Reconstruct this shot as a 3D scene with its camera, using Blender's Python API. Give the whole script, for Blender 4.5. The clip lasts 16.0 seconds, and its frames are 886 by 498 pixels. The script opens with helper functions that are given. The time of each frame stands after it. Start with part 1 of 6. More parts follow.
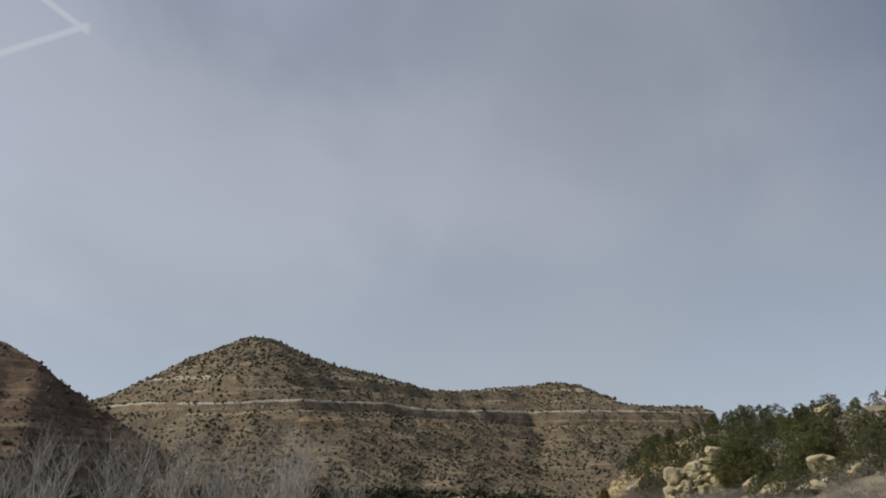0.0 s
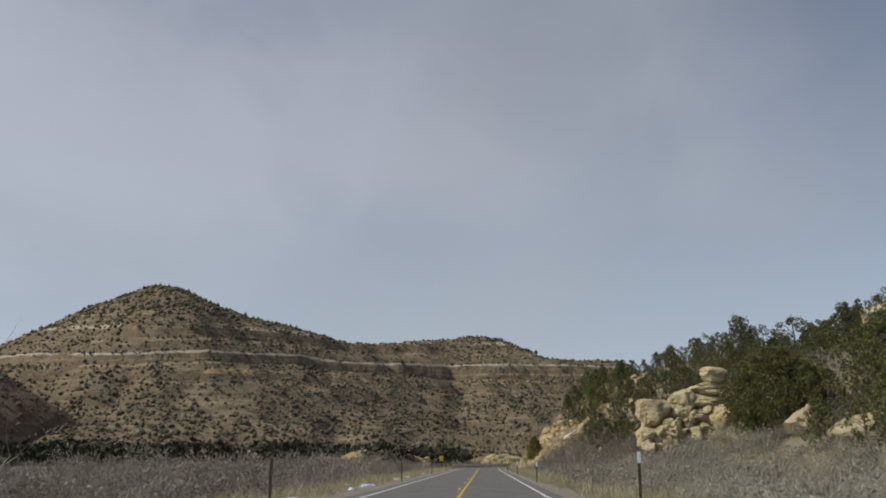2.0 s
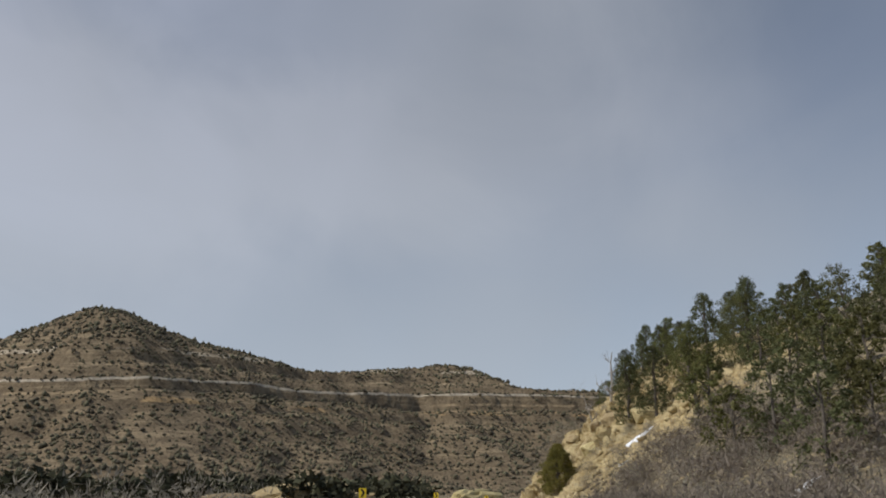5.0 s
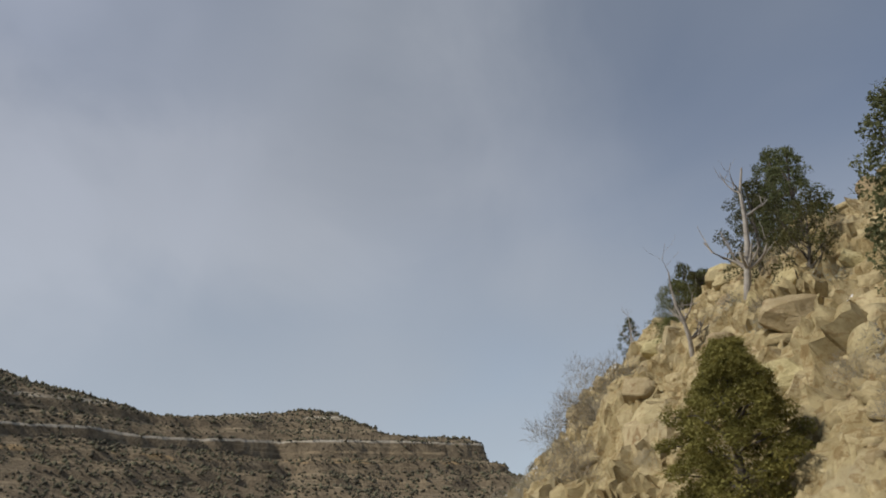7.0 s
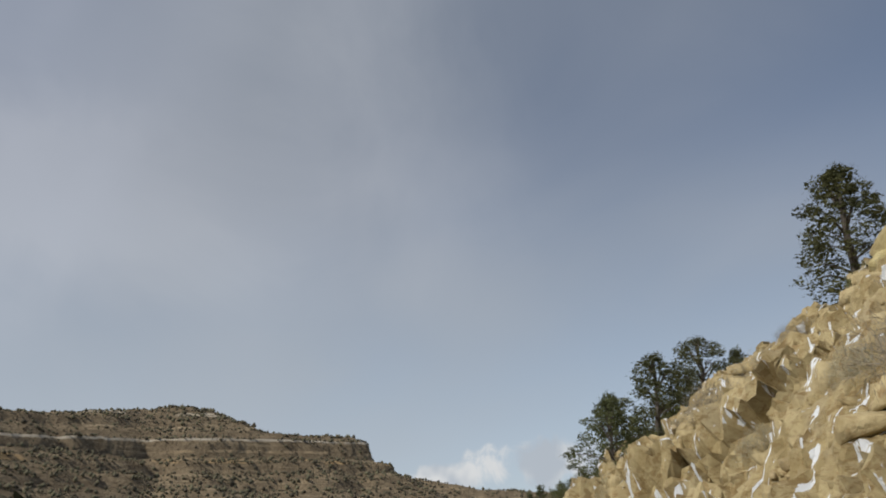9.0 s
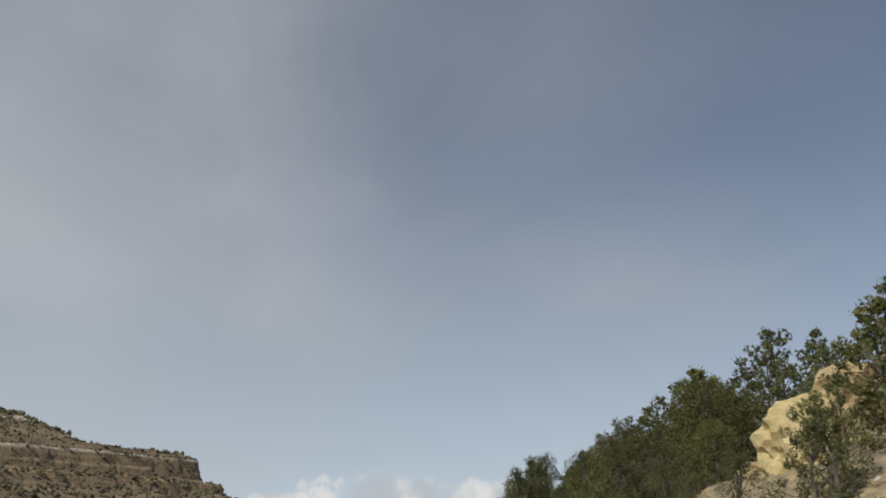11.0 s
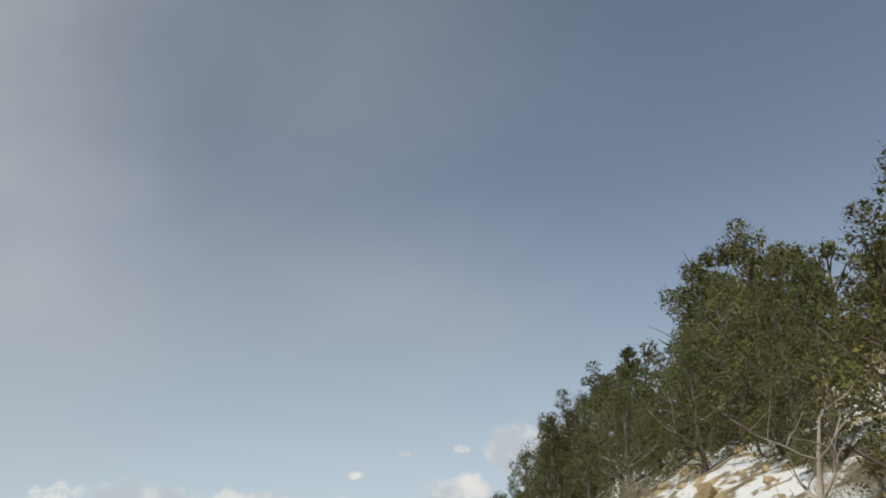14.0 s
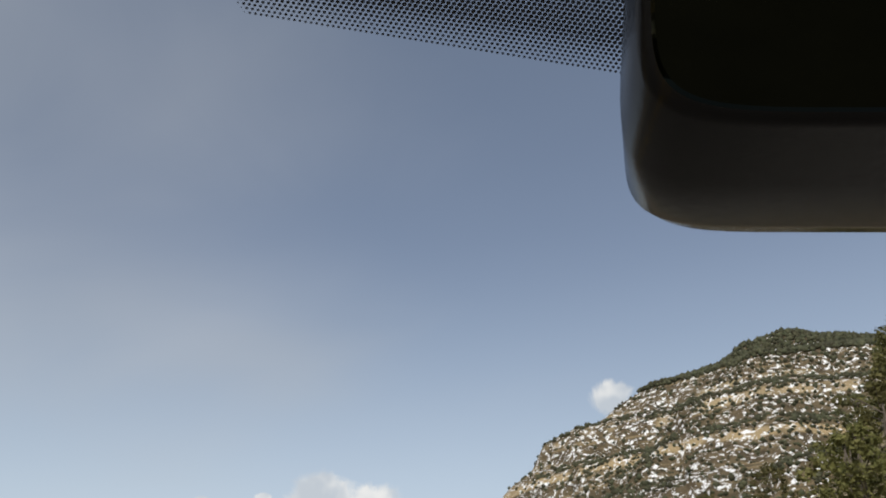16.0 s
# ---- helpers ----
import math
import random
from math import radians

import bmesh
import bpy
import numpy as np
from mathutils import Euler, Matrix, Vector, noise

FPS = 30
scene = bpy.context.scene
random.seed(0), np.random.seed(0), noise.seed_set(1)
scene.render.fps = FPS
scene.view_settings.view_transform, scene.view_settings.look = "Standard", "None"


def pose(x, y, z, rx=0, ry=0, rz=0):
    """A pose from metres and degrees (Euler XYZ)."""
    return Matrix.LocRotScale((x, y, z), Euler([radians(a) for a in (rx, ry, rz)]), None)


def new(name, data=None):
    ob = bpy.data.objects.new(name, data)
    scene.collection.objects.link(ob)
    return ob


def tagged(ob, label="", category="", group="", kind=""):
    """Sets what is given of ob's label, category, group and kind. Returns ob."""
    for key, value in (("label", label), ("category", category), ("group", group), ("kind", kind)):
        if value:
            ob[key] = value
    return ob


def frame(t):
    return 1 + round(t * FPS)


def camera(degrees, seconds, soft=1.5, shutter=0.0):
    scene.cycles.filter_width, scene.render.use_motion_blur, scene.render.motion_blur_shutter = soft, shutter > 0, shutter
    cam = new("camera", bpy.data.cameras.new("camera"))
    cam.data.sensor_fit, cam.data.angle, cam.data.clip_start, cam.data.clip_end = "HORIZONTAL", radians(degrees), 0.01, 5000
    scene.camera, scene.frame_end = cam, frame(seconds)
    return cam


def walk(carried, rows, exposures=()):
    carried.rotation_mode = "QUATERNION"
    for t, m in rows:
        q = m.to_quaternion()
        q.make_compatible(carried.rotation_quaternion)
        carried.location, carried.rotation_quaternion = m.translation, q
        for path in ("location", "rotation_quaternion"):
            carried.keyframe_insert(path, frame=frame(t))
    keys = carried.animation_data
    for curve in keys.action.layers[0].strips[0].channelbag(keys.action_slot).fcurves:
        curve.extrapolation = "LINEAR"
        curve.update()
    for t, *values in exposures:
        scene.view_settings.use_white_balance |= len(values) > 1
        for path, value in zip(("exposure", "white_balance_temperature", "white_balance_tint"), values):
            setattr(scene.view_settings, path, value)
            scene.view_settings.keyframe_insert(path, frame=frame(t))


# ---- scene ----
cam = camera(55.44, 16.0, soft=1.9)

# seconds, place, heading to the left, tilt, roll of a camera held behind a windscreen on a road
DRIVE = [
    (0.0, -0.00, -0.00, 1.27, 7.95, 16.95, -0.50),
    (0.5, -0.01, 11.99, 1.26, 4.49, 17.52, -0.32),
    (1.0, -0.01, 23.97, 1.26, 3.56, 15.50, -0.46),
    (1.5, -0.03, 35.96, 1.18, 3.36, 13.90, -0.17),
    (2.0, 0.02, 47.96, 1.24, 2.72, 14.15, -0.16),
    (2.5, 0.02, 59.99, 1.15, 2.94, 14.81, -0.02),
    (3.0, 0.00, 72.06, 1.24, 3.67, 14.65, 0.04),
    (3.5, 0.00, 84.13, 1.24, 3.09, 15.90, -0.06),
    (4.0, 0.04, 96.18, 1.23, 1.76, 16.09, -0.05),
    (4.2, 0.06, 101.00, 1.23, 1.36, 15.93, -0.03),
    (4.5, 0.09, 108.22, 1.24, 1.02, 16.05, 0.00),
    (5.0, 0.16, 120.22, 1.24, 0.62, 16.55, 0.06),
    (5.5, 0.21, 132.18, 1.25, 0.30, 17.10, 0.11),
    (6.0, 0.20, 144.09, 1.25, -0.25, 17.62, 0.15),
    (6.3, 0.15, 151.20, 1.26, -1.10, 18.00, 0.18),
    (6.5, 0.08, 155.94, 1.26, -2.69, 18.42, 0.21),
    (7.0, -0.17, 167.80, 1.22, -8.32, 19.81, 1.13),
    (7.5, -0.30, 179.58, 1.25, -10.92, 20.53, 1.15),
    (8.0, -0.18, 191.32, 1.27, -12.50, 20.36, 1.20),
    (8.5, 0.36, 203.00, 1.25, -13.69, 20.33, 1.55),
    (9.0, 1.45, 214.63, 1.25, -16.25, 19.83, 2.05),
    (9.2, 1.95, 219.28, 1.25, -17.75, 19.70, 1.95),
    (9.5, 2.85, 226.23, 1.25, -19.75, 19.90, 1.60),
    (10.0, 5.03, 237.74, 1.25, -22.30, 20.55, 1.00),
    (10.5, 8.03, 249.17, 1.25, -24.80, 21.20, 0.47),
    (11.0, 11.73, 260.46, 1.25, -27.35, 21.75, -0.06),
    (11.3, 14.26, 267.16, 1.25, -29.05, 22.00, -0.40),
    (11.5, 15.96, 271.62, 1.25, -30.28, 22.17, -0.59),
    (12.0, 20.21, 282.77, 1.24, -32.61, 22.87, -0.65),
    (12.5, 24.89, 293.78, 1.28, -34.87, 23.57, -0.68),
    (13.0, 30.01, 304.62, 1.23, -37.20, 23.81, -1.31),
    (13.5, 35.52, 315.28, 1.25, -39.64, 23.35, -0.98),
    (14.0, 41.41, 325.73, 1.28, -43.23, 22.63, 0.17),
    (14.5, 47.69, 335.92, 1.23, -47.33, 23.26, 1.25),
    (15.0, 54.30, 345.90, 1.25, -50.32, 25.44, 2.02),
    (15.5, 61.19, 355.69, 1.25, -52.63, 25.91, 1.68),
    (16.0, 68.35, 365.30, 1.25, -56.20, 25.80, 0.37),
]
walk(cam, [(r[0], pose(r[1], r[2], r[3], 90 + r[5], r[6], r[4])) for r in DRIVE],
     exposures=[(0.0, -0.15, 6320, 10), (1.5, -0.1, 6320, 10), (8.0, -0.07, 6360, 9), (11.5, 0.02, 6660, 8), (14.0, 0.1, 6700, 7), (15.0, 0.24, 6700, 7), (16.0, 0.26, 6620, 8)])

# ---------------------------------------------------------------- light
SUN_AZ, SUN_EL = radians(-103), radians(41)
scene.view_settings.exposure = 0.0
sun_data = bpy.data.lights.new("sun", "SUN")
sun_data.energy, sun_data.angle, sun_data.color = 3.6, radians(0.6), (1.0, 0.94, 0.85)
sun = new("sun", sun_data)
SUN_DIR = Vector((math.sin(SUN_AZ) * math.cos(SUN_EL), math.cos(SUN_AZ) * math.cos(SUN_EL), math.sin(SUN_EL)))
sun.rotation_euler = SUN_DIR.to_track_quat("Z", "Y").to_euler()


class Nodes:
    """A small helper to wire a node tree."""

    def __init__(self, tree):
        self.tree = tree
        tree.nodes.clear()

    def add(self, kind, **values):
        n = self.tree.nodes.new(kind)
        for key, value in values.items():
            setattr(n, key, value)
        return n

    def link(self, a, b):
        self.tree.links.new(a, b)

    def fill(self, socket, value):
        if isinstance(value, bpy.types.NodeSocket):
            self.link(value, socket)
        else:
            socket.default_value = value

    def math(self, op, a, b=0.0, clamp=False):
        n = self.add("ShaderNodeMath", operation=op, use_clamp=clamp)
        self.fill(n.inputs[0], a)
        self.fill(n.inputs[1], b)
        return n.outputs[0]

    def vmath(self, op, a, b=(0, 0, 0)):
        n = self.add("ShaderNodeVectorMath", operation=op)
        self.fill(n.inputs[0], a)
        self.fill(n.inputs[1], b)
        return n.outputs["Value" if op in ("DOT_PRODUCT", "LENGTH", "DISTANCE") else "Vector"]

    def noise(self, vector, scale, detail=4.0, rough=0.55, distortion=0.0):
        n = self.add("ShaderNodeTexNoise")
        self.fill(n.inputs["Vector"], vector)
        n.inputs["Scale"].default_value = scale
        n.inputs["Detail"].default_value = detail
        n.inputs["Roughness"].default_value = rough
        n.inputs["Distortion"].default_value = distortion
        return n.outputs["Fac"]

    def ramp(self, value, low, high):
        n = self.add("ShaderNodeMapRange", interpolation_type="SMOOTHSTEP")
        self.fill(n.inputs[0], value)
        self.fill(n.inputs[1], low)
        self.fill(n.inputs[2], high)
        return n.outputs[0]

    def mix(self, fac, a, b):
        n = self.add("ShaderNodeMix", data_type="RGBA")
        self.fill(n.inputs[0], fac)
        self.fill(n.inputs[6], a if isinstance(a, bpy.types.NodeSocket) else (*a, 1))
        self.fill(n.inputs[7], b if isinstance(b, bpy.types.NodeSocket) else (*b, 1))
        return n.outputs[2]

    def scaled(self, vector, s):
        return self.vmath("MULTIPLY", vector, s)


def direction(az, el):
    a, e = radians(az), radians(el)
    return (math.sin(a) * math.cos(e), math.cos(a) * math.cos(e), math.sin(e))


def soft_blobs(g, ray, rows, wobble, amount):
    """Broad soft cloud banks: bearing, height, half width and half depth in degrees, strength."""
    total = None
    for az, el, wide, tall, strength in rows:
        d = g.vmath("SUBTRACT", ray, direction(az, el))
        a, e = radians(az), radians(el)
        u = g.math("DIVIDE", g.vmath("DOT_PRODUCT", d, (math.cos(a), -math.sin(a), 0)), radians(wide))
        w = g.math("DIVIDE", g.vmath("DOT_PRODUCT", d, (-math.sin(a) * math.sin(e), -math.cos(a) * math.sin(e), math.cos(e))), radians(tall))
        r = g.math("ADD", g.math("MULTIPLY", u, u), g.math("MULTIPLY", w, w))
        r = g.math("ADD", r, g.math("MULTIPLY", g.math("SUBTRACT", wobble, 0.5), amount))
        blob = g.math("MULTIPLY", g.ramp(r, 2.4, -0.7), strength)
        total = blob if total is None else g.math("ADD", total, g.math("MULTIPLY", blob, g.math("SUBTRACT", 1.0, total)))
    return total


# the brighter banks of the veil, and where it thins
BANKS = [(-34, 21, 18, 8, 1.0), (-15, 22.5, 15, 6, 0.8), (0, 23, 12, 6, 0.4), (14, 26, 8, 9, 0.42), (8, 38, 9, 8, 0.5), (38, 35, 12, 5, 0.3)]
THIN = [(-26, 32, 10, 5, 0.9), (21, 31.5, 6, 4, 0.5), (-8, 11.5, 26, 4, 0.6)]


def build_world():
    world = bpy.data.worlds.new("sky")
    scene.world = world
    world.use_nodes = True
    g = Nodes(world.node_tree)
    ray = g.add("ShaderNodeTexCoord").outputs["Generated"]
    sky = g.add("ShaderNodeTexSky", sky_type="NISHITA", sun_disc=False, sun_elevation=SUN_EL, sun_rotation=SUN_AZ,
                altitude=1800.0, air_density=1.0, dust_density=0.6, ozone_density=1.0)
    blue = sky.outputs["Color"]
    up = g.add("ShaderNodeSeparateXYZ")
    g.link(ray, up.inputs[0])
    # high veil of cirrus, thicker in the west, in soft streaks
    n = g.add("ShaderNodeCombineXYZ")
    den = g.math("MAXIMUM", g.math("ADD", up.outputs[2], 0.22), 0.05)
    g.link(g.math("DIVIDE", up.outputs[0], den), n.inputs[0])
    g.link(g.math("DIVIDE", up.outputs[1], den), n.inputs[1])
    plane = n.outputs[0]
    streak = g.noise(g.scaled(plane, (0.8, 0.55, 1.0)), 1.0, 2.5, 0.4, 0.3)
    wisp = g.noise(g.scaled(plane, (1.5, 0.9, 1.0)), 1.3, 4.0, 0.45, 0.5)
    west = g.vmath("DOT_PRODUCT", ray, direction(-40, 30))
    cover = g.math("ADD", g.math("ADD", g.math("MULTIPLY", west, 0.50), 0.03), g.math("MULTIPLY", streak, 0.95))
    cover = g.math("ADD", cover, g.math("MULTIPLY", wisp, 0.35))
    banks = soft_blobs(g, ray, BANKS, g.noise(ray, 3.6, 5.0, 0.6, 0.8), 3.2)
    clear = soft_blobs(g, ray, THIN, g.noise(ray, 4.4, 5.0, 0.6, 0.8), 3.2)
    veil = g.math("ADD", 0.30, g.math("MULTIPLY", g.ramp(cover, 0.66, 1.2), 0.62))
    veil = g.math("SUBTRACT", g.math("ADD", veil, g.math("MULTIPLY", banks, 0.24)), g.math("MULTIPLY", clear, 0.10), True)
    band = g.ramp(g.math("ABSOLUTE", g.math("SUBTRACT", up.outputs[2], 0.33)), 0.30, 0.0)
    shade = g.math("ADD", g.math("MULTIPLY", band, 0.55), g.math("MULTIPLY", g.ramp(g.noise(g.scaled(plane, (0.8, 0.5, 1.0)), 1.4, 3.0, 0.45, 0.3), 0.35, 0.66), 0.42), True)
    shade = g.math("SUBTRACT", g.math("ADD", g.math("MULTIPLY", shade, 0.72), g.math("MULTIPLY", banks, 0.46)), g.math("MULTIPLY", clear, 0.28), True)
    cloud = g.mix(shade, (2.95, 3.25, 3.8), (4.6, 4.86, 5.46))
    cloud = g.mix(g.math("MULTIPLY", g.ramp(west, 0.78, 1.0), g.ramp(wisp, 0.1, 0.8)), cloud, (5.5, 5.8, 6.8))
    colour = g.mix(veil, blue, cloud)
    # pale haze towards the horizon
    colour = g.mix(g.math("MULTIPLY", g.ramp(up.outputs[2], 0.46, 0.02), 0.66), colour, (6.15, 6.85, 7.6))
    # a contrail with a kink
    trail = None
    for a, b in (((-36.7, 29.9), (-34.15, 28.8)), ((-34.15, 28.8), (-38.75, 26.2))):
        da, db = Vector(direction(*a)), Vector(direction(*b))
        along = (db - da).normalized()
        off = g.vmath("SUBTRACT", ray, tuple(da))
        u = g.vmath("DOT_PRODUCT", off, tuple(along))
        near = g.vmath("DOT_PRODUCT", off, tuple(da.cross(along).normalized()))
        line = g.math("MULTIPLY", g.ramp(g.math("ABSOLUTE", near), 0.0050, 0.0012), g.math("MULTIPLY", g.ramp(u, -0.012, -0.004), g.ramp(u, (db - da).length + 0.012, (db - da).length + 0.004)))
        trail = line if trail is None else g.math("MAXIMUM", trail, line)
    colour = g.mix(g.math("MULTIPLY", trail, 0.5), colour, (7.0, 7.2, 7.6))
    # fair-weather clouds low over the valley's end
    puffs = None
    wob = g.noise(ray, 24.0, 6.0, 0.62, 0.5)
    for az, el, wide, tall in CLOUDS:
        d = g.vmath("SUBTRACT", ray, direction(az, el))
        a = radians(az)
        u = g.math("DIVIDE", g.vmath("DOT_PRODUCT", d, (math.cos(a), -math.sin(a), 0)), radians(wide))
        v = g.add("ShaderNodeSeparateXYZ")
        g.link(d, v.inputs[0])
        w = g.math("DIVIDE", v.outputs[2], radians(tall))
        r = g.math("ADD", g.math("MULTIPLY", u, u), g.math("MULTIPLY", w, w))
        blob = g.math("SUBTRACT", 1.0, r)
        puffs = blob if puffs is None else g.math("SMOOTH_MAX", puffs, blob)
    body = g.ramp(g.math("ADD", puffs, g.math("MULTIPLY", g.math("SUBTRACT", wob, 0.5), 3.6)), -0.1, 0.75)
    lit = g.mix(g.ramp(g.noise(ray, 16.0, 3.0), 0.4, 0.62), (5.2, 5.6, 6.2), (8.4, 8.3, 8.2))
    colour = g.mix(g.math("MULTIPLY", body, 0.85), colour, lit)
    back = g.add("ShaderNodeBackground")
    g.link(colour, back.inputs[0])
    back.inputs[1].default_value = 0.088
    out = g.add("ShaderNodeOutputWorld")
    g.link(back.outputs[0], out.inputs[0])


CLOUDS = [(16.5, 4.6, 2.6, 1.1), (19.5, 5.2, 2.2, 1.3), (23.2, 5.4, 2.6, 1.8), (26.5, 5.0, 2.4, 1.4), (31.0, 5.2, 2.6, 1.5), (35.5, 4.6, 3.0, 1.4),
          (44.5, 9.3, 0.6, 0.3), (40.8, 9.0, 0.6, 0.28), (37.5, 7.6, 0.6, 0.3), (48.5, 8.8, 2.6, 2.2), (51.5, 8.4, 2.6, 2.0), (54.5, 7.0, 3.0, 2.4), (45.0, 6.2, 3.0, 1.6), (67.8, 15.4, 1.4, 1.2),
          ]
build_world()

# ---------------------------------------------------------------- materials
def surface(name, low, high, rough=0.9, scale=3.0, fine=40.0, bump=0.3, bump_scale=12.0, third=None, random_tint=0.0, metal=0.0, island=0.0, cracks=0.0):
    """A weathered material: two tones mixed by coarse and fine noise, with relief."""
    m = bpy.data.materials.new(name)
    m.use_nodes = True
    g = Nodes(m.node_tree)
    place = g.add("ShaderNodeTexCoord").outputs["Object"]
    coarse = g.noise(place, scale, 5.0, 0.6)
    small = g.noise(place, fine, 4.0, 0.65)
    tone = g.ramp(g.math("ADD", g.math("MULTIPLY", coarse, 0.65), g.math("MULTIPLY", small, 0.35)), 0.36, 0.64)
    colour = g.mix(tone, low, high)
    if third:
        colour = g.mix(g.math("MULTIPLY", g.ramp(g.noise(place, scale * 2.3, 4.0, 0.6, 0.4), 0.55, 0.7), 0.8), colour, third)
    if cracks:
        bed = g.noise(g.scaled(place, (0.5, 0.5, 4.0)), cracks, 4.0, 0.6, 0.5)
        pit = g.noise(place, cracks * 3.0, 4.0, 0.7)
        line = g.math("MAXIMUM", g.math("MULTIPLY", g.ramp(bed, 0.58, 0.66), 0.5), g.ramp(pit, 0.58, 0.7))
        colour = g.mix(g.math("MULTIPLY", line, 0.5), colour, tuple(0.5 * v for v in low))
    if random_tint or island:
        if island:
            rnd = g.add("ShaderNodeNewGeometry").outputs["Random Per Island"]
            amount = island
        else:
            rnd = g.add("ShaderNodeObjectInfo").outputs["Random"]
            amount = random_tint
        hsv = g.add("ShaderNodeHueSaturation")
        g.link(colour, hsv.inputs["Color"])
        g.link(g.math("ADD", 1.0 - amount, g.math("MULTIPLY", rnd, 2 * amount)), hsv.inputs["Value"])
        g.link(g.math("ADD", 0.5 - amount * 0.06, g.math("MULTIPLY", rnd, amount * 0.12)), hsv.inputs["Hue"])
        colour = hsv.outputs[0]
    b = g.add("ShaderNodeBsdfPrincipled")
    g.link(colour, b.inputs["Base Color"])
    b.inputs["Roughness"].default_value = rough
    b.inputs["Metallic"].default_value = metal
    b.inputs["Specular IOR Level"].default_value = 0.25
    if bump:
        k = g.add("ShaderNodeBump")
        k.inputs["Strength"].default_value = bump
        k.inputs["Distance"].default_value = 0.5 / bump_scale
        g.link(g.noise(place, bump_scale, 6.0, 0.65), k.inputs["Height"])
        g.link(k.outputs[0], b.inputs["Normal"])
    out = g.add("ShaderNodeOutputMaterial")
    g.link(b.outputs[0], out.inputs[0])
    return m


def leafy(name, low, high, amount=0.25):
    """Foliage: tone varies from spray to spray, a little light passes through."""
    m = bpy.data.materials.new(name)
    m.use_nodes = True
    g = Nodes(m.node_tree)
    place = g.add("ShaderNodeTexCoord").outputs["Object"]
    rnd = g.add("ShaderNodeNewGeometry").outputs["Random Per Island"]
    own = g.add("ShaderNodeObjectInfo").outputs["Random"]
    t = g.math("ADD", g.math("MULTIPLY", g.ramp(g.noise(place, 1.4, 3.0), 0.35, 0.65), 0.55), g.math("MULTIPLY", rnd, 0.45))
    colour = g.mix(t, low, high)
    hsv = g.add("ShaderNodeHueSaturation")
    g.link(colour, hsv.inputs["Color"])
    g.link(g.math("ADD", 1.0 - amount, g.math("MULTIPLY", own, 2 * amount)), hsv.inputs["Value"])
    g.link(g.math("ADD", 0.485, g.math("MULTIPLY", own, 0.03)), hsv.inputs["Hue"])
    d = g.add("ShaderNodeBsdfPrincipled")
    g.link(hsv.outputs[0], d.inputs["Base Color"])
    d.inputs["Roughness"].default_value = 0.75
    d.inputs["Specular IOR Level"].default_value = 0.2
    tr = g.add("ShaderNodeBsdfTranslucent")
    g.link(hsv.outputs[0], tr.inputs["Color"])
    mx = g.add("ShaderNodeMixShader")
    mx.inputs[0].default_value = 0.25
    g.link(d.outputs[0], mx.inputs[1])
    g.link(tr.outputs[0], mx.inputs[2])
    out = g.add("ShaderNodeOutputMaterial")
    g.link(mx.outputs[0], out.inputs[0])
    return m


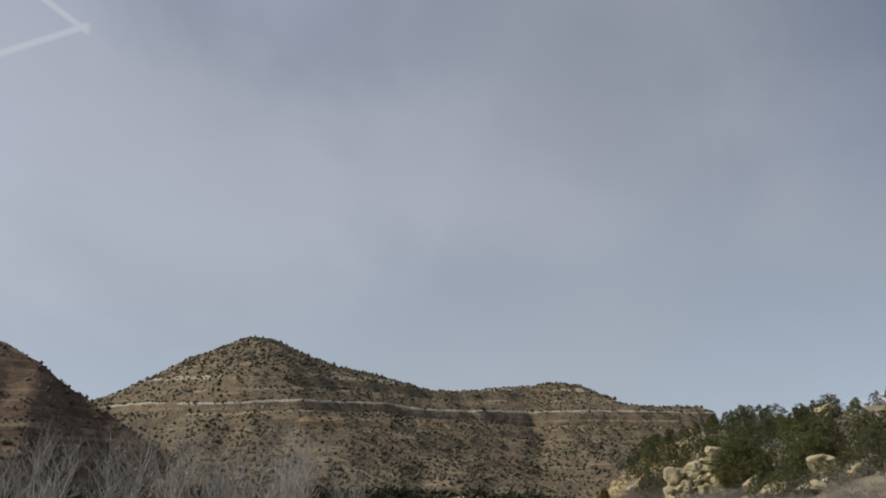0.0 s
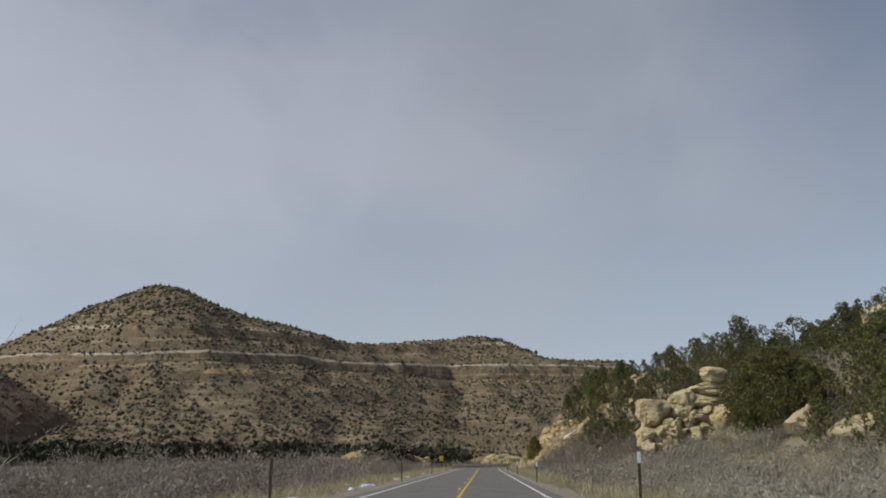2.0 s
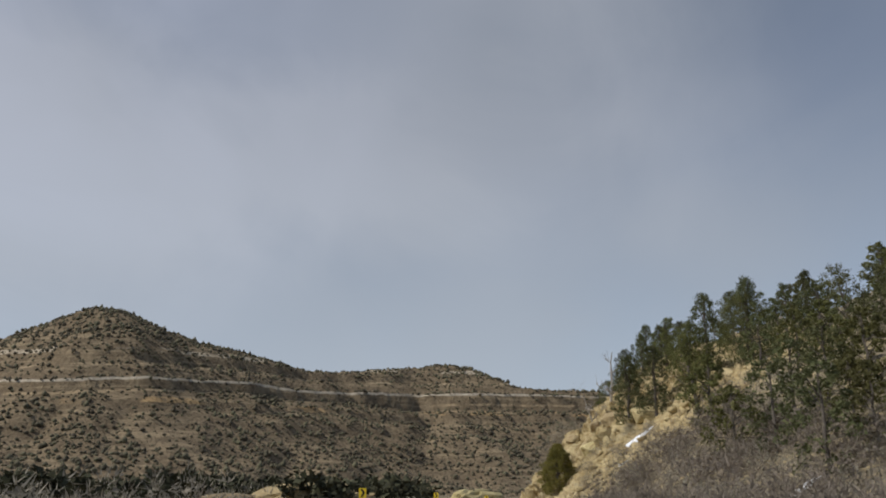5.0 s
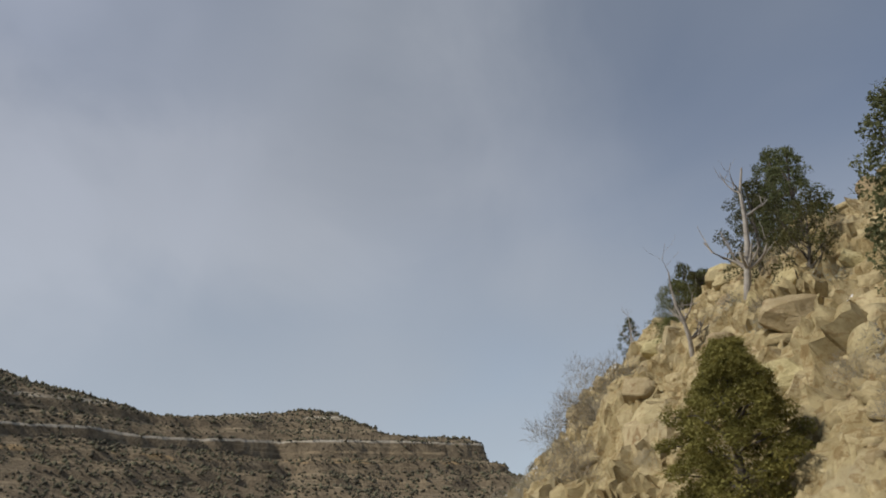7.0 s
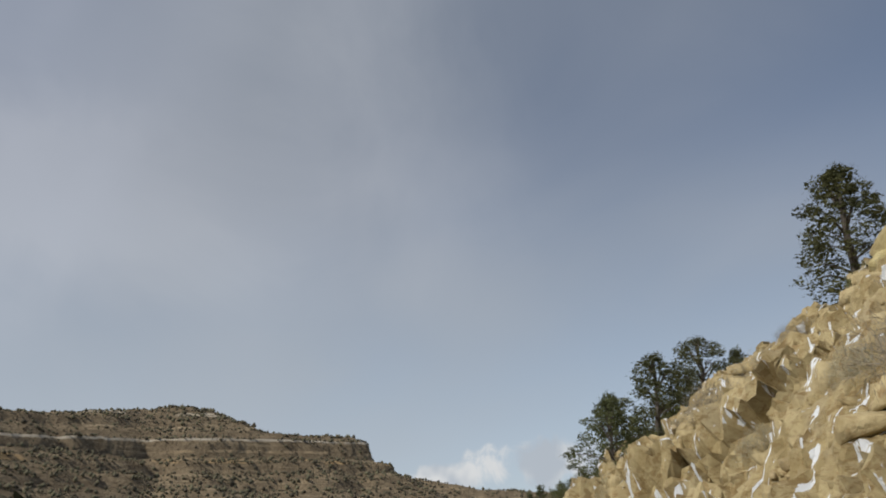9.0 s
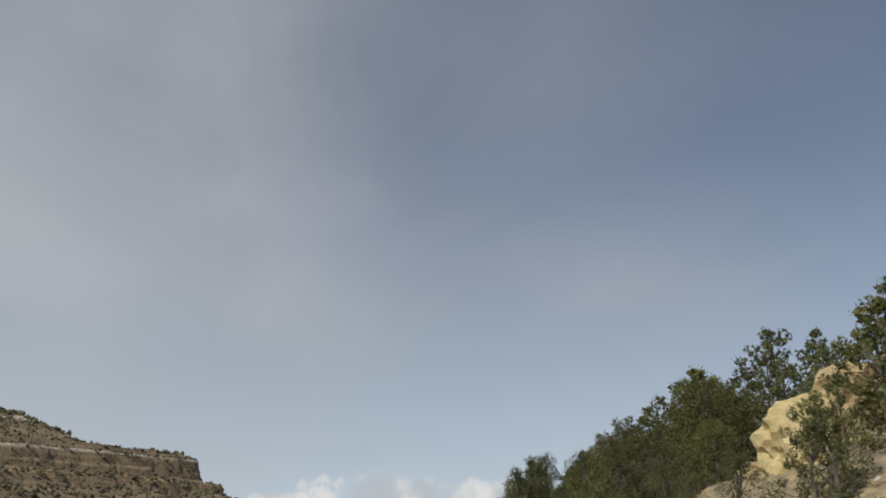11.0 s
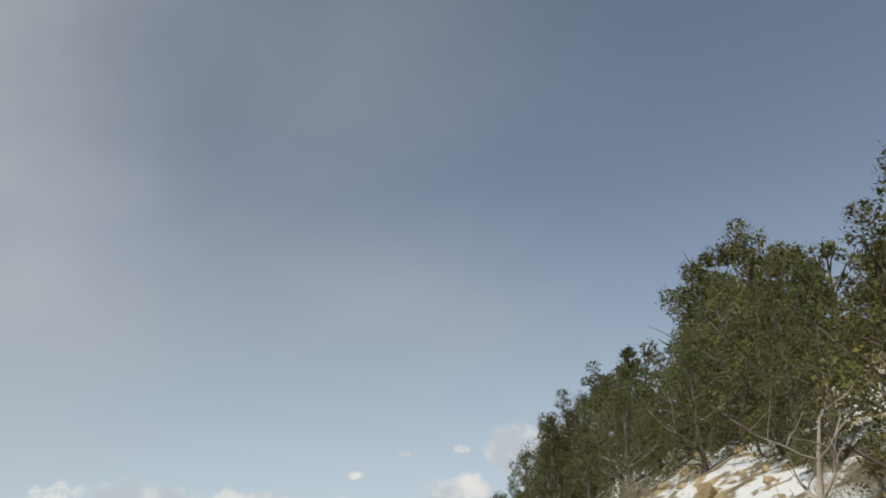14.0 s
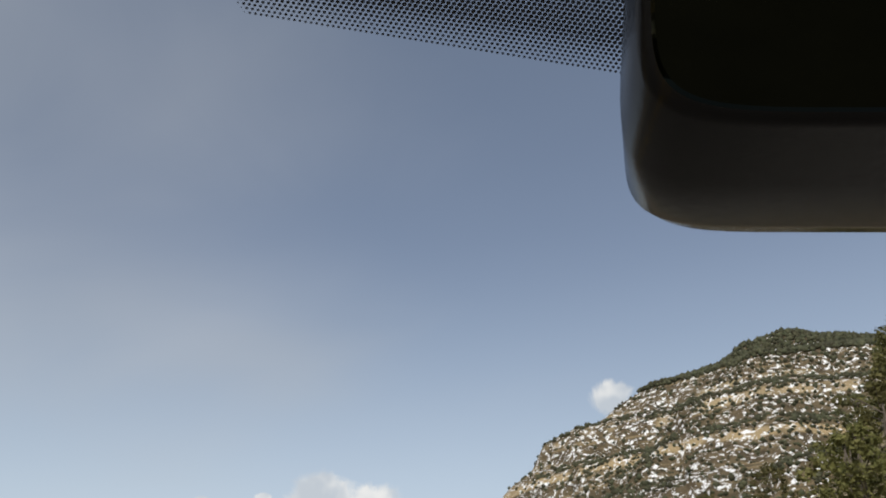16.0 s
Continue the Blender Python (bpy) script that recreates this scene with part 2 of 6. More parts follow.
def ground_material():
    """Valley soil with dry grass; the attribute 'cover' holds where bare cut rock, snow and verge gravel lie."""
    m = bpy.data.materials.new("valley_ground")
    m.use_nodes = True
    g = Nodes(m.node_tree)
    place = g.add("ShaderNodeTexCoord").outputs["Object"]
    cover = g.add("ShaderNodeSeparateColor")
    attr = g.add("ShaderNodeAttribute", attribute_name="cover")
    g.link(attr.outputs["Color"], cover.inputs[0])
    big = g.noise(place, 0.12, 5.0, 0.6)
    mid = g.noise(place, 1.3, 5.0, 0.65)
    fine = g.noise(place, 9.0, 5.0, 0.7)
    soil = g.mix(g.ramp(mid, 0.35, 0.65), (0.175, 0.148, 0.105), (0.27, 0.23, 0.165))
    soil = g.mix(g.ramp(g.math("ADD", g.math("MULTIPLY", big, 0.6), g.math("MULTIPLY", fine, 0.4)), 0.45, 0.6), soil, (0.30, 0.252, 0.165))
    rock = g.mix(g.ramp(mid, 0.38, 0.62), (0.335, 0.262, 0.132), (0.485, 0.395, 0.218))
    rock = g.mix(g.math("MULTIPLY", g.ramp(fine, 0.52, 0.68), 0.55), rock, (0.27, 0.18, 0.085))
    rock = g.mix(g.math("MULTIPLY", g.ramp(g.noise(place, 0.5, 4.0, 0.6), 0.5, 0.66), 0.5), rock, (0.44, 0.37, 0.24))
    crack = g.math("MULTIPLY", g.ramp(g.noise(g.scaled(place, (1.0, 1.0, 1.6)), 2.4, 6.0, 0.7, 0.6), 0.51, 0.6), 0.62)
    rock = g.mix(crack, rock, (0.22, 0.14, 0.055))
    gravel = g.mix(g.ramp(fine, 0.4, 0.62), (0.22, 0.19, 0.15), (0.34, 0.30, 0.23))
    edge = g.math("MULTIPLY", g.math("SUBTRACT", mid, 0.5), 0.9)
    colour = g.mix(g.ramp(g.math("ADD", cover.outputs[2], edge), 0.4, 0.6), soil, gravel)
    colour = g.mix(g.ramp(g.math("ADD", cover.outputs[0], edge), 0.4, 0.6), colour, rock)
    drift = g.noise(place, 0.8, 6.0, 0.62, 0.2)
    white = g.ramp(g.math("ADD", cover.outputs[1], g.math("MULTIPLY", g.math("SUBTRACT", drift, 0.5), 2.2)), 0.55, 0.63)
    colour = g.mix(white, colour, (0.62, 0.64, 0.65))
    streak = g.noise(g.scaled(place, (0.8, 3.6, 0.8)), 1.0, 4.0, 0.6, 0.5)
    colour = g.mix(g.ramp(g.math("ADD", attr.outputs["Alpha"], g.math("MULTIPLY", g.math("SUBTRACT", streak, 0.5), 2.2)), 0.58, 0.61), colour, (0.76, 0.78, 0.80))
    b = g.add("ShaderNodeBsdfPrincipled")
    g.link(colour, b.inputs["Base Color"])
    b.inputs["Roughness"].default_value = 0.92
    b.inputs["Specular IOR Level"].default_value = 0.15
    k = g.add("ShaderNodeBump")
    g.link(g.math("SUBTRACT", 0.75, g.math("MULTIPLY", white, 0.5)), k.inputs["Strength"])
    k.inputs["Distance"].default_value = 0.12
    g.link(g.noise(place, 9.0, 8.0, 0.72), k.inputs["Height"])
    g.link(k.outputs[0], b.inputs["Normal"])
    out = g.add("ShaderNodeOutputMaterial")
    g.link(b.outputs[0], out.inputs[0])
    return m


def strata_material(name, tones, bands, snow=0.0, bedding=0.8):
    """Sandstone slopes: talus tones, bedding that follows the height, ledges of paler stone (low, high, colour, blotch)."""
    m = bpy.data.materials.new(name)
    m.use_nodes = True
    g = Nodes(m.node_tree)
    place = g.add("ShaderNodeTexCoord").outputs["Object"]
    level = g.add("ShaderNodeAttribute", attribute_name="level").outputs["Fac"]
    big = g.noise(place, 0.012, 4.0, 0.6)
    mid = g.noise(place, 0.06, 5.0, 0.65)
    fine = g.noise(place, 0.30, 4.0, 0.7)
    bed = g.noise(g.scaled(place, (0.012, 0.012, 0.22)), 1.0, 5.0, 0.65)
    tone = g.ramp(g.math("ADD", g.math("MULTIPLY", mid, 0.5), g.math("MULTIPLY", fine, 0.5)), 0.4, 0.6)
    colour = g.mix(tone, tones[0], tones[1])
    colour = g.mix(g.math("MULTIPLY", g.ramp(bed, 0.52, 0.62), bedding), colour, tones[2])
    colour = g.mix(g.math("MULTIPLY", g.ramp(big, 0.5, 0.66), 0.6), colour, tones[0])
    high = g.math("ADD", level, g.math("MULTIPLY", g.math("SUBTRACT", mid, 0.5), 5.0))
    for low, top, tint, blotch in bands:
        inside = g.math("MULTIPLY", g.ramp(high, low - 0.8, low + 0.8), g.math("SUBTRACT", 1.0, g.ramp(high, top - 0.8, top + 0.8)))
        patch = g.ramp(g.noise(place, 0.016, 3.0, 0.6), blotch, blotch + 0.1)
        colour = g.mix(g.math("MULTIPLY", inside, patch), colour, tint)
    if snow:
        lie = g.noise(g.scaled(place, (1.0, 1.0, 1.3)), 0.27, 4.0, 0.72, 0.4)
        colour = g.mix(g.ramp(lie, 1.0 - snow, 1.03 - snow), colour, (0.82, 0.84, 0.88))
    b = g.add("ShaderNodeBsdfPrincipled")
    g.link(colour, b.inputs["Base Color"])
    b.inputs["Roughness"].default_value = 0.95
    b.inputs["Specular IOR Level"].default_value = 0.1
    k = g.add("ShaderNodeBump")
    k.inputs["Strength"].default_value = 0.9
    k.inputs["Distance"].default_value = 3.0
    joints = g.noise(g.scaled(place, (1.0, 1.0, 0.12)), 0.16, 4.0, 0.6)
    g.link(g.math("ADD", g.noise(g.scaled(place, (1.0, 1.0, 1.8)), 0.22, 7.0, 0.7), g.math("MULTIPLY", joints, 0.7)), k.inputs["Height"])
    g.link(k.outputs[0], b.inputs["Normal"])
    out = g.add("ShaderNodeOutputMaterial")
    g.link(b.outputs[0], out.inputs[0])
    return m


GROUND = ground_material()
MESA = strata_material("mesa_sandstone", ((0.150, 0.114, 0.074), (0.252, 0.196, 0.126), (0.35, 0.275, 0.175)),
                       [(119.6, 122.5, (0.48, 0.42, 0.33), 0.33), (157, 163, (0.48, 0.41, 0.31), 0.44), (92, 99, (0.42, 0.29, 0.15), 0.50), (106, 109, (0.38, 0.29, 0.18), 0.48), (138, 141, (0.36, 0.28, 0.18), 0.5)], bedding=0.6)
SPUR_ROCK = strata_material("spur_sandstone", ((0.12, 0.08, 0.055), (0.21, 0.145, 0.095), (0.29, 0.2, 0.13)), [(60, 66, (0.34, 0.25, 0.16), 0.5)])
SNOWY = strata_material("snow_dusted_sandstone", ((0.075, 0.06, 0.04), (0.145, 0.115, 0.072), (0.25, 0.195, 0.115)),
                        [(95, 101, (0.36, 0.28, 0.165), 0.45), (128, 135, (0.36, 0.285, 0.175), 0.47), (150, 154, (0.33, 0.27, 0.165), 0.5)], snow=0.45)
ASPHALT = surface("worn_asphalt", (0.118, 0.110, 0.098), (0.165, 0.154, 0.138), 0.85, 0.6, 60.0, 0.25, 90.0, third=(0.19, 0.178, 0.16))
WHITE_LINE = surface("road_white", (0.55, 0.55, 0.53), (0.75, 0.75, 0.72), 0.7, 2.0, 50.0, 0.1, 60.0, third=(0.35, 0.34, 0.33))
YELLOW_LINE = surface("road_yellow", (0.50, 0.30, 0.03), (0.62, 0.40, 0.05), 0.7, 2.0, 50.0, 0.1, 60.0, third=(0.3, 0.22, 0.08))
BOULDER = surface("pale_sandstone", (0.385, 0.315, 0.175), (0.56, 0.48, 0.305), 0.93, 0.7, 7.0, 0.9, 5.0, third=(0.33, 0.25, 0.15), random_tint=0.13, cracks=1.1)
CUT_ROCK = surface("ochre_sandstone", (0.335, 0.262, 0.132), (0.51, 0.42, 0.24), 0.93, 0.9, 8.0, 0.9, 6.0, third=(0.25, 0.16, 0.07), random_tint=0.22, cracks=1.3)
SNOW = surface("old_snow", (0.74, 0.77, 0.82), (0.86, 0.87, 0.89), 0.6, 1.5, 20.0, 0.3, 8.0)
JUNIPER = leafy("juniper_foliage", (0.076, 0.080, 0.028), (0.172, 0.166, 0.060))
YELLOW_JUNIPER = leafy("yellow_juniper_foliage", (0.120, 0.108, 0.028), (0.250, 0.215, 0.062))
PINYON = leafy("pinyon_foliage", (0.060, 0.068, 0.030), (0.148, 0.152, 0.068))
BARK = surface("grey_bark", (0.07, 0.058, 0.048), (0.15, 0.13, 0.11), 0.95, 4.0, 30.0, 0.6, 25.0)
DEADWOOD = surface("weathered_deadwood", (0.24, 0.21, 0.18), (0.42, 0.38, 0.33), 0.9, 3.0, 30.0, 0.5, 25.0)
PALE_BARK = surface("pale_cottonwood_bark", (0.28, 0.25, 0.21), (0.45, 0.42, 0.37), 0.9, 3.0, 30.0, 0.3, 20.0)
SAGE = leafy("grey_sagebrush", (0.24, 0.225, 0.175), (0.42, 0.395, 0.31), 0.25)
TWIG = leafy("bare_grey_twigs", (0.25, 0.225, 0.165), (0.43, 0.385, 0.29), 0.2)
BROWN = leafy("brown_thicket", (0.15, 0.126, 0.102), (0.275, 0.232, 0.192), 0.25)
WILLOW = leafy("bare_willow_twigs", (0.19, 0.172, 0.138), (0.36, 0.325, 0.262), 0.25)
RUSTY_LEAF = leafy("dead_oak_leaves", (0.24, 0.125, 0.05), (0.42, 0.25, 0.11), 0.2)
DRY_GRASS = leafy("dry_grass_blades", (0.30, 0.25, 0.155), (0.46, 0.405, 0.27), 0.2)
FAR_BUSH = surface("far_woodland", (0.082, 0.075, 0.049), (0.138, 0.121, 0.077), 0.9, 0.25, 1.2, 0.0, island=0.35)
SNOWY_BUSH = surface("hill_juniper", (0.032, 0.036, 0.020), (0.068, 0.068, 0.040), 0.9, 0.25, 1.2, 0.0, island=0.35)
VALLEY_JUNIPER = surface("valley_juniper", (0.034, 0.036, 0.020), (0.070, 0.068, 0.038), 0.9, 0.4, 2.0, 0.0, island=0.3)
STEEL = surface("galvanised_steel", (0.30, 0.31, 0.32), (0.45, 0.46, 0.47), 0.5, 3.0, 40.0, 0.1, 40.0, metal=0.7)
RUST = surface("rusty_steel_post", (0.05, 0.035, 0.028), (0.10, 0.07, 0.05), 0.8, 6.0, 40.0, 0.2, 40.0)
SIGN_YELLOW = surface("sign_yellow", (0.75, 0.52, 0.02), (0.82, 0.60, 0.04), 0.45, 2.0, 20.0, 0.0)
SIGN_BLACK = surface("sign_black", (0.012, 0.012, 0.012), (0.02, 0.02, 0.02), 0.5, 2.0, 20.0, 0.0)
REFLECT_WHITE = surface("white_reflector", (0.75, 0.76, 0.77), (0.85, 0.86, 0.86), 0.35, 4.0, 30.0, 0.0)

# ---------------------------------------------------------------- mesh helpers
def mesh(name, verts, faces, material, smooth=False):
    me = bpy.data.meshes.new(name)
    me.from_pydata([tuple(v) for v in verts], [], [tuple(f) for f in faces])
    me.materials.append(material)
    if smooth:
        me.polygons.foreach_set("use_smooth", np.ones(len(me.polygons), dtype=bool))
    me.update()
    return me


def thing(name, label, category, group="", kind="", at=(0, 0, 0)):
    ob = new(name)
    ob.location = at
    return tagged(ob, label, category, group, kind)


def part(name, me, parent, label=""):
    ob = new(name, me)
    ob.parent = parent
    if label:
        tagged(ob, label)
    return ob


def lattice(ix, iy, seed):
    n = (ix.astype(np.int64) * 374761393 + iy.astype(np.int64) * 668265263 + seed * 974711) & 0xFFFFFFFF
    n = ((n ^ (n >> 13)) * 1274126177) & 0xFFFFFFFF
    return ((n ^ (n >> 16)) & 0xFFFFFFFF) / 4294967296.0


def vnoise(x, y, seed=0):
    x, y = np.asarray(x, float), np.asarray(y, float)
    ix, iy = np.floor(x), np.floor(y)
    fx, fy = x - ix, y - iy
    fx, fy = fx * fx * (3 - 2 * fx), fy * fy * (3 - 2 * fy)
    a, b = lattice(ix, iy, seed), lattice(ix + 1, iy, seed)
    c, d = lattice(ix, iy + 1, seed), lattice(ix + 1, iy + 1, seed)
    return (a * (1 - fx) + b * fx) * (1 - fy) + (c * (1 - fx) + d * fx) * fy - 0.5


def fbm(x, y, seed=0, octaves=4):
    s, amp = 0.0, 1.0
    for i in range(octaves):
        s = s + amp * vnoise(np.asarray(x) * 2 ** i, np.asarray(y) * 2 ** i, seed + i * 17)
        amp *= 0.5
    return s


def smooth(v, lo, hi):
    t = np.clip((np.asarray(v, float) - lo) / (hi - lo), 0, 1)
    return t * t * (3 - 2 * t)


def grid_faces(nx, ny):
    i = np.arange(ny - 1)[:, None] * nx + np.arange(nx - 1)[None, :]
    return np.stack([i, i + 1, i + nx + 1, i + nx], -1).reshape(-1, 4)


def grid_mesh(name, X, Y, Z, material):
    ny, nx = X.shape
    f = grid_faces(nx, ny)
    me = bpy.data.meshes.new(name)
    me.vertices.add(nx * ny)
    me.vertices.foreach_set("co", np.stack([X, Y, Z], -1).reshape(-1))
    me.loops.add(f.size)
    me.loops.foreach_set("vertex_index", f.reshape(-1).astype(np.int32))
    me.polygons.add(len(f))
    me.polygons.foreach_set("loop_start", np.arange(0, f.size, 4, dtype=np.int32))
    me.polygons.foreach_set("use_smooth", np.ones(len(f), dtype=bool))
    me.materials.append(material)
    me.update(calc_edges=True)
    return me


# ---------------------------------------------------------------- the lie of the land
def centre_x(y):
    """The road's middle: straight, then a long bend to the right."""
    y = np.asarray(y, float)
    u = np.clip(y - 190, 0, 190)
    x = 2.779e-3 * u ** 2 - 6.417e-6 * u ** 3 + 1.8615e-8 * u ** 4
    slope = 2 * 2.779e-3 * u - 3 * 6.417e-6 * u ** 2 + 4 * 1.8615e-8 * u ** 3
    return x + np.clip(y - 380, 0, None) * 0.75 - 0.98 * np.sqrt(1 + slope ** 2)


def bend(y):
    y = np.asarray(y, float)
    return (centre_x(y + 0.5) - centre_x(y - 0.5))


def lateral(x, y):
    """How far right of the road's middle a place lies."""
    return (np.asarray(x, float) - centre_x(y)) / np.sqrt(1 + bend(y) ** 2)


def across(d, y):
    """The place d metres right of the road's middle, beside the place where it passes y."""
    s = bend(y)
    k = 1 / np.sqrt(1 + s * s)
    return centre_x(y) + d * k, y - d * s * k


STATIONS = [-80, 60, 105, 125, 150, 172, 192, 228, 246, 262, 284, 300, 340, 372]
TOE = [34, 25, 17, 12, 12, 9, 6.6, 6.4, 6.4, 6.4, 9.0, 8.0, 6.6, 6.6]
STEEP = [0.25, 0.3, 0.45, 0.6, 0.5, 0.66, 0.98, 1.08, 0.66, 0.5, 0.42, 0.5, 0.65, 0.6]
BREAK = [4, 5, 7, 9, 8, 8, 12.5, 14, 7.5, 6, 5, 6, 7, 6]
UPPER = [0.15, 0.2, 0.3, 0.38, 0.38, 0.4, 0.36, 0.4, 0.2, 0.2, 0.5, 0.5, 0.4, 0.4]
CAP = [9, 11, 15, 18, 19, 20, 20, 21, 13, 10.5, 14, 17, 17, 14]


def height(x, y):
    x, y = np.asarray(x, float), np.asarray(y, float)
    d = lateral(x, y)
    q = y + 0.25 * np.clip(d, 0, 60) * bend(y)
    toe, k, hb, ku, cap = (np.interp(q, STATIONS, v) for v in (TOE, STEEP, BREAK, UPPER, CAP))
    toe = toe + 2.0 * vnoise(q / 9, d * 0, 5)
    r = np.clip(d - toe, 0, None)
    steep = k * r
    up = np.where(steep < hb, steep, hb + ku * (r - hb / k))
    up = up + np.clip(up, 0, 3) / 3 * (fbm(x / 7, y / 7, 3, 5) * 2.2 * np.clip(k, 0.4, 1.0))
    up = cap - np.log1p(np.exp(np.clip((cap - up) / 2.0, -30, 30))) * 2.0
    crag = smooth(q, 180, 192) * (1 - smooth(q, 296, 306)) * np.clip(up, 0, 2) / 2
    up = up + crag * (1.7 * np.abs(vnoise(x / 2.6, y / 2.6, 61)) + 1.25 * vnoise(x / 1.5, y / 1.5, 62) - 0.35)
    up = np.maximum(up, 0)
    gone = smooth(y - 0.1 * (x - 68), 355, 373)
    up = up * (1 - gone)
    flat = -0.12 * smooth(np.abs(d), 4.2, 7) + 0.35 * fbm(x / 14, y / 14, 9, 4) * smooth(np.abs(d), 5, 12)
    left = smooth(-d, 5, 11)
    flat = flat - 0.5 * left
    wash = smooth(-d, 22, 30) * smooth(y, 66, 84) * (1 - smooth(y + 3 * vnoise(x / 6, y * 0, 21), 112, 114.5))
    flat = flat - 3.2 * wash * (1 - smooth(-d, 70, 95))
    far = smooth(np.hypot(x, y - 200), 700, 1800)
    knoll = 24 * np.exp(-((x - 173) ** 2 + (y - 361) ** 2) / 1568) * (1 + 0.3 * fbm(x / 16, y / 16, 19, 4))
    hollow = 1.9 * np.exp(-((x - 21.8) ** 2 / 14 + (y - 119.5) ** 2 / 36))
    return flat + np.maximum(up - hollow, 0.4 * up) + knoll - 1.5 * far


def axis(fine0, fine1, step, lo, hi, growth=1.12):
    a = list(np.arange(fine0, fine1 + 1e-6, step))
    s, v = step, fine0
    left = []
    while v > lo:
        s *= growth
        v -= s
        left.append(v)
    s, v = step, fine1
    while v < hi:
        s *= growth
        v += s
        a.append(v)
    return np.array(left[::-1] + a)


def build_ground():
    gx = axis(-16, 104, 0.9, -4300, 4300)
    gy = axis(160, 378, 0.95, -2500, 4600)
    X, Y = np.meshgrid(gx, gy)
    Z = height(X, Y)
    d = lateral(X, Y)
    Z = Z - 0.06 * (1 - smooth(np.abs(d), 3.9, 4.6))
    me = grid_mesh("ground", X, Y, Z, GROUND)
    toe = np.interp(Y, STATIONS, TOE)
    cut = smooth(d, toe - 1.0, toe + 0.6) * smooth(Y, 166, 182) * (1 - smooth(Y, 256, 272)) * (1 - 0.75 * smooth(d, 22, 34))
    outcrop = smooth(d, toe - 1, toe + 2) * smooth(Y, 110, 122) * (1 - smooth(d, 26, 34)) * 0.45
    snow = 0.60 * smooth(d, 6, 8) * smooth(Y, 312, 322) * (1 - smooth(Y, 352, 362)) * (1 - smooth(d, 20, 30))
    streaks = 0.39 * smooth(d, 7, 9) * smooth(Y, 214, 226) * (1 - smooth(Y, 256, 270)) * (1 - smooth(d, 20, 28))
    snow = np.maximum(snow, 0.18 * smooth(d, 9, 12) * smooth(Y, 168, 176))
    snow = np.maximum(snow, 0.12 * smooth(d, 12, 30))
    gravel = 1 - smooth(np.abs(d), 4.6, 5.6)
    bank = smooth(-d, 22, 30) * smooth(Y, 108, 111) * (1 - smooth(Y, 114, 117)) * (1 - smooth(-d, 58, 70))
    rgba = np.stack([np.clip(np.maximum(np.maximum(cut, outcrop), bank), 0, 1), snow, gravel, streaks], -1)
    layer = me.color_attributes.new("cover", "FLOAT_COLOR", "POINT")
    layer.data.foreach_set("color", rgba.reshape(-1))
    tagged(new("ground", me), "sandy valley floor and rocky roadside slope with dry grass", "ground", kind="structure")


build_ground()


def blocks(u, v, su, sv, seed):
    """Broken rock as tilted blocks with open joints between them."""
    a, b = u / su, v / sv
    ia, ib = np.floor(a), np.floor(b)
    near, second = np.full(a.shape, 9.0), np.full(a.shape, 9.0)
    lift = np.zeros(a.shape)
    for di in (-1, 0, 1):
        for dj in (-1, 0, 1):
            ca, cb = ia + di, ib + dj
            fa, fb = ca + lattice(ca, cb, seed), cb + lattice(ca, cb, seed + 1)
            r = np.maximum(np.abs(a - fa), np.abs(b - fb)) * 0.6 + np.hypot(a - fa, b - fb) * 0.4
            h = lattice(ca, cb, seed + 2) - 0.3 + (a - fa) * (lattice(ca, cb, seed + 3) - 0.5) * 0.9 + (b - fb) * (lattice(ca, cb, seed + 4) - 0.2) * 0.8
            closer = r < near
            second = np.where(closer, near, np.minimum(second, r))
            lift = np.where(closer, h, lift)
            near = np.where(closer, r, near)
    return np.where(second - near < 0.07, -0.35, lift)


def build_cut_face():
    """The blasted rock of the road cut, laid over the slope."""
    U, D = np.meshgrid(np.arange(178, 272, 0.14), np.arange(5.6, 21.4, 0.14))
    X, Y = across(D, U)
    Z = height(X, Y)
    P = np.stack([X, Y, Z], -1)
    n = np.cross(np.gradient(P, axis=0), np.gradient(P, axis=1))
    n *= np.sign(n[..., 2:3]) / np.linalg.norm(n, axis=-1, keepdims=True)
    toe = np.interp(U, STATIONS, TOE)
    v = 1.4 * D + 0.35 * U
    bent = U + 0.5 * fbm(U / 1.5, v / 1.5, 251, 3), v + 0.4 * fbm(U / 1.3, v / 1.3, 261, 3)
    some = smooth(fbm(U / 4, v / 3, 271, 3), -0.25, 0.25)
    rough = 0.95 * blocks(*bent, 2.7, 1.3, 201) * some + 0.62 * blocks(*bent, 1.05, 0.6, 221) * (0.4 + 0.6 * some) + 0.30 * blocks(U, v, 0.52, 0.36, 281)
    where = smooth(D, toe - 0.2, toe + 1.4) * smooth(U, 177, 186) * (1 - smooth(U, 260, 270)) * (1 - smooth(D, 18, 21))
    where = where * (0.45 + 0.55 * smooth(fbm(U / 5, v / 5, 241, 3), -0.4, 0.1))
    P = P + n * ((rough + 0.05) * where - 0.3 * (1 - smooth(where, 0.0, 0.3)))[..., None]
    me = grid_mesh("cut_face", P[..., 0], P[..., 1], P[..., 2], GROUND)
    me.polygons.foreach_set("use_smooth", np.zeros(len(me.polygons), dtype=bool))
    streaks = 0.37 * smooth(U, 214, 226) * (1 - smooth(U, 256, 268))
    snow = 0.04 * smooth(D, 9, 12)
    layer = me.color_attributes.new("cover", "FLOAT_COLOR", "POINT")
    layer.data.foreach_set("color", np.stack([np.ones(U.shape), snow, np.zeros(U.shape), streaks], -1).reshape(-1))
    tagged(new("rock_face", me), "broken ochre sandstone face of the road cut", "rock face", kind="structure")


build_cut_face()


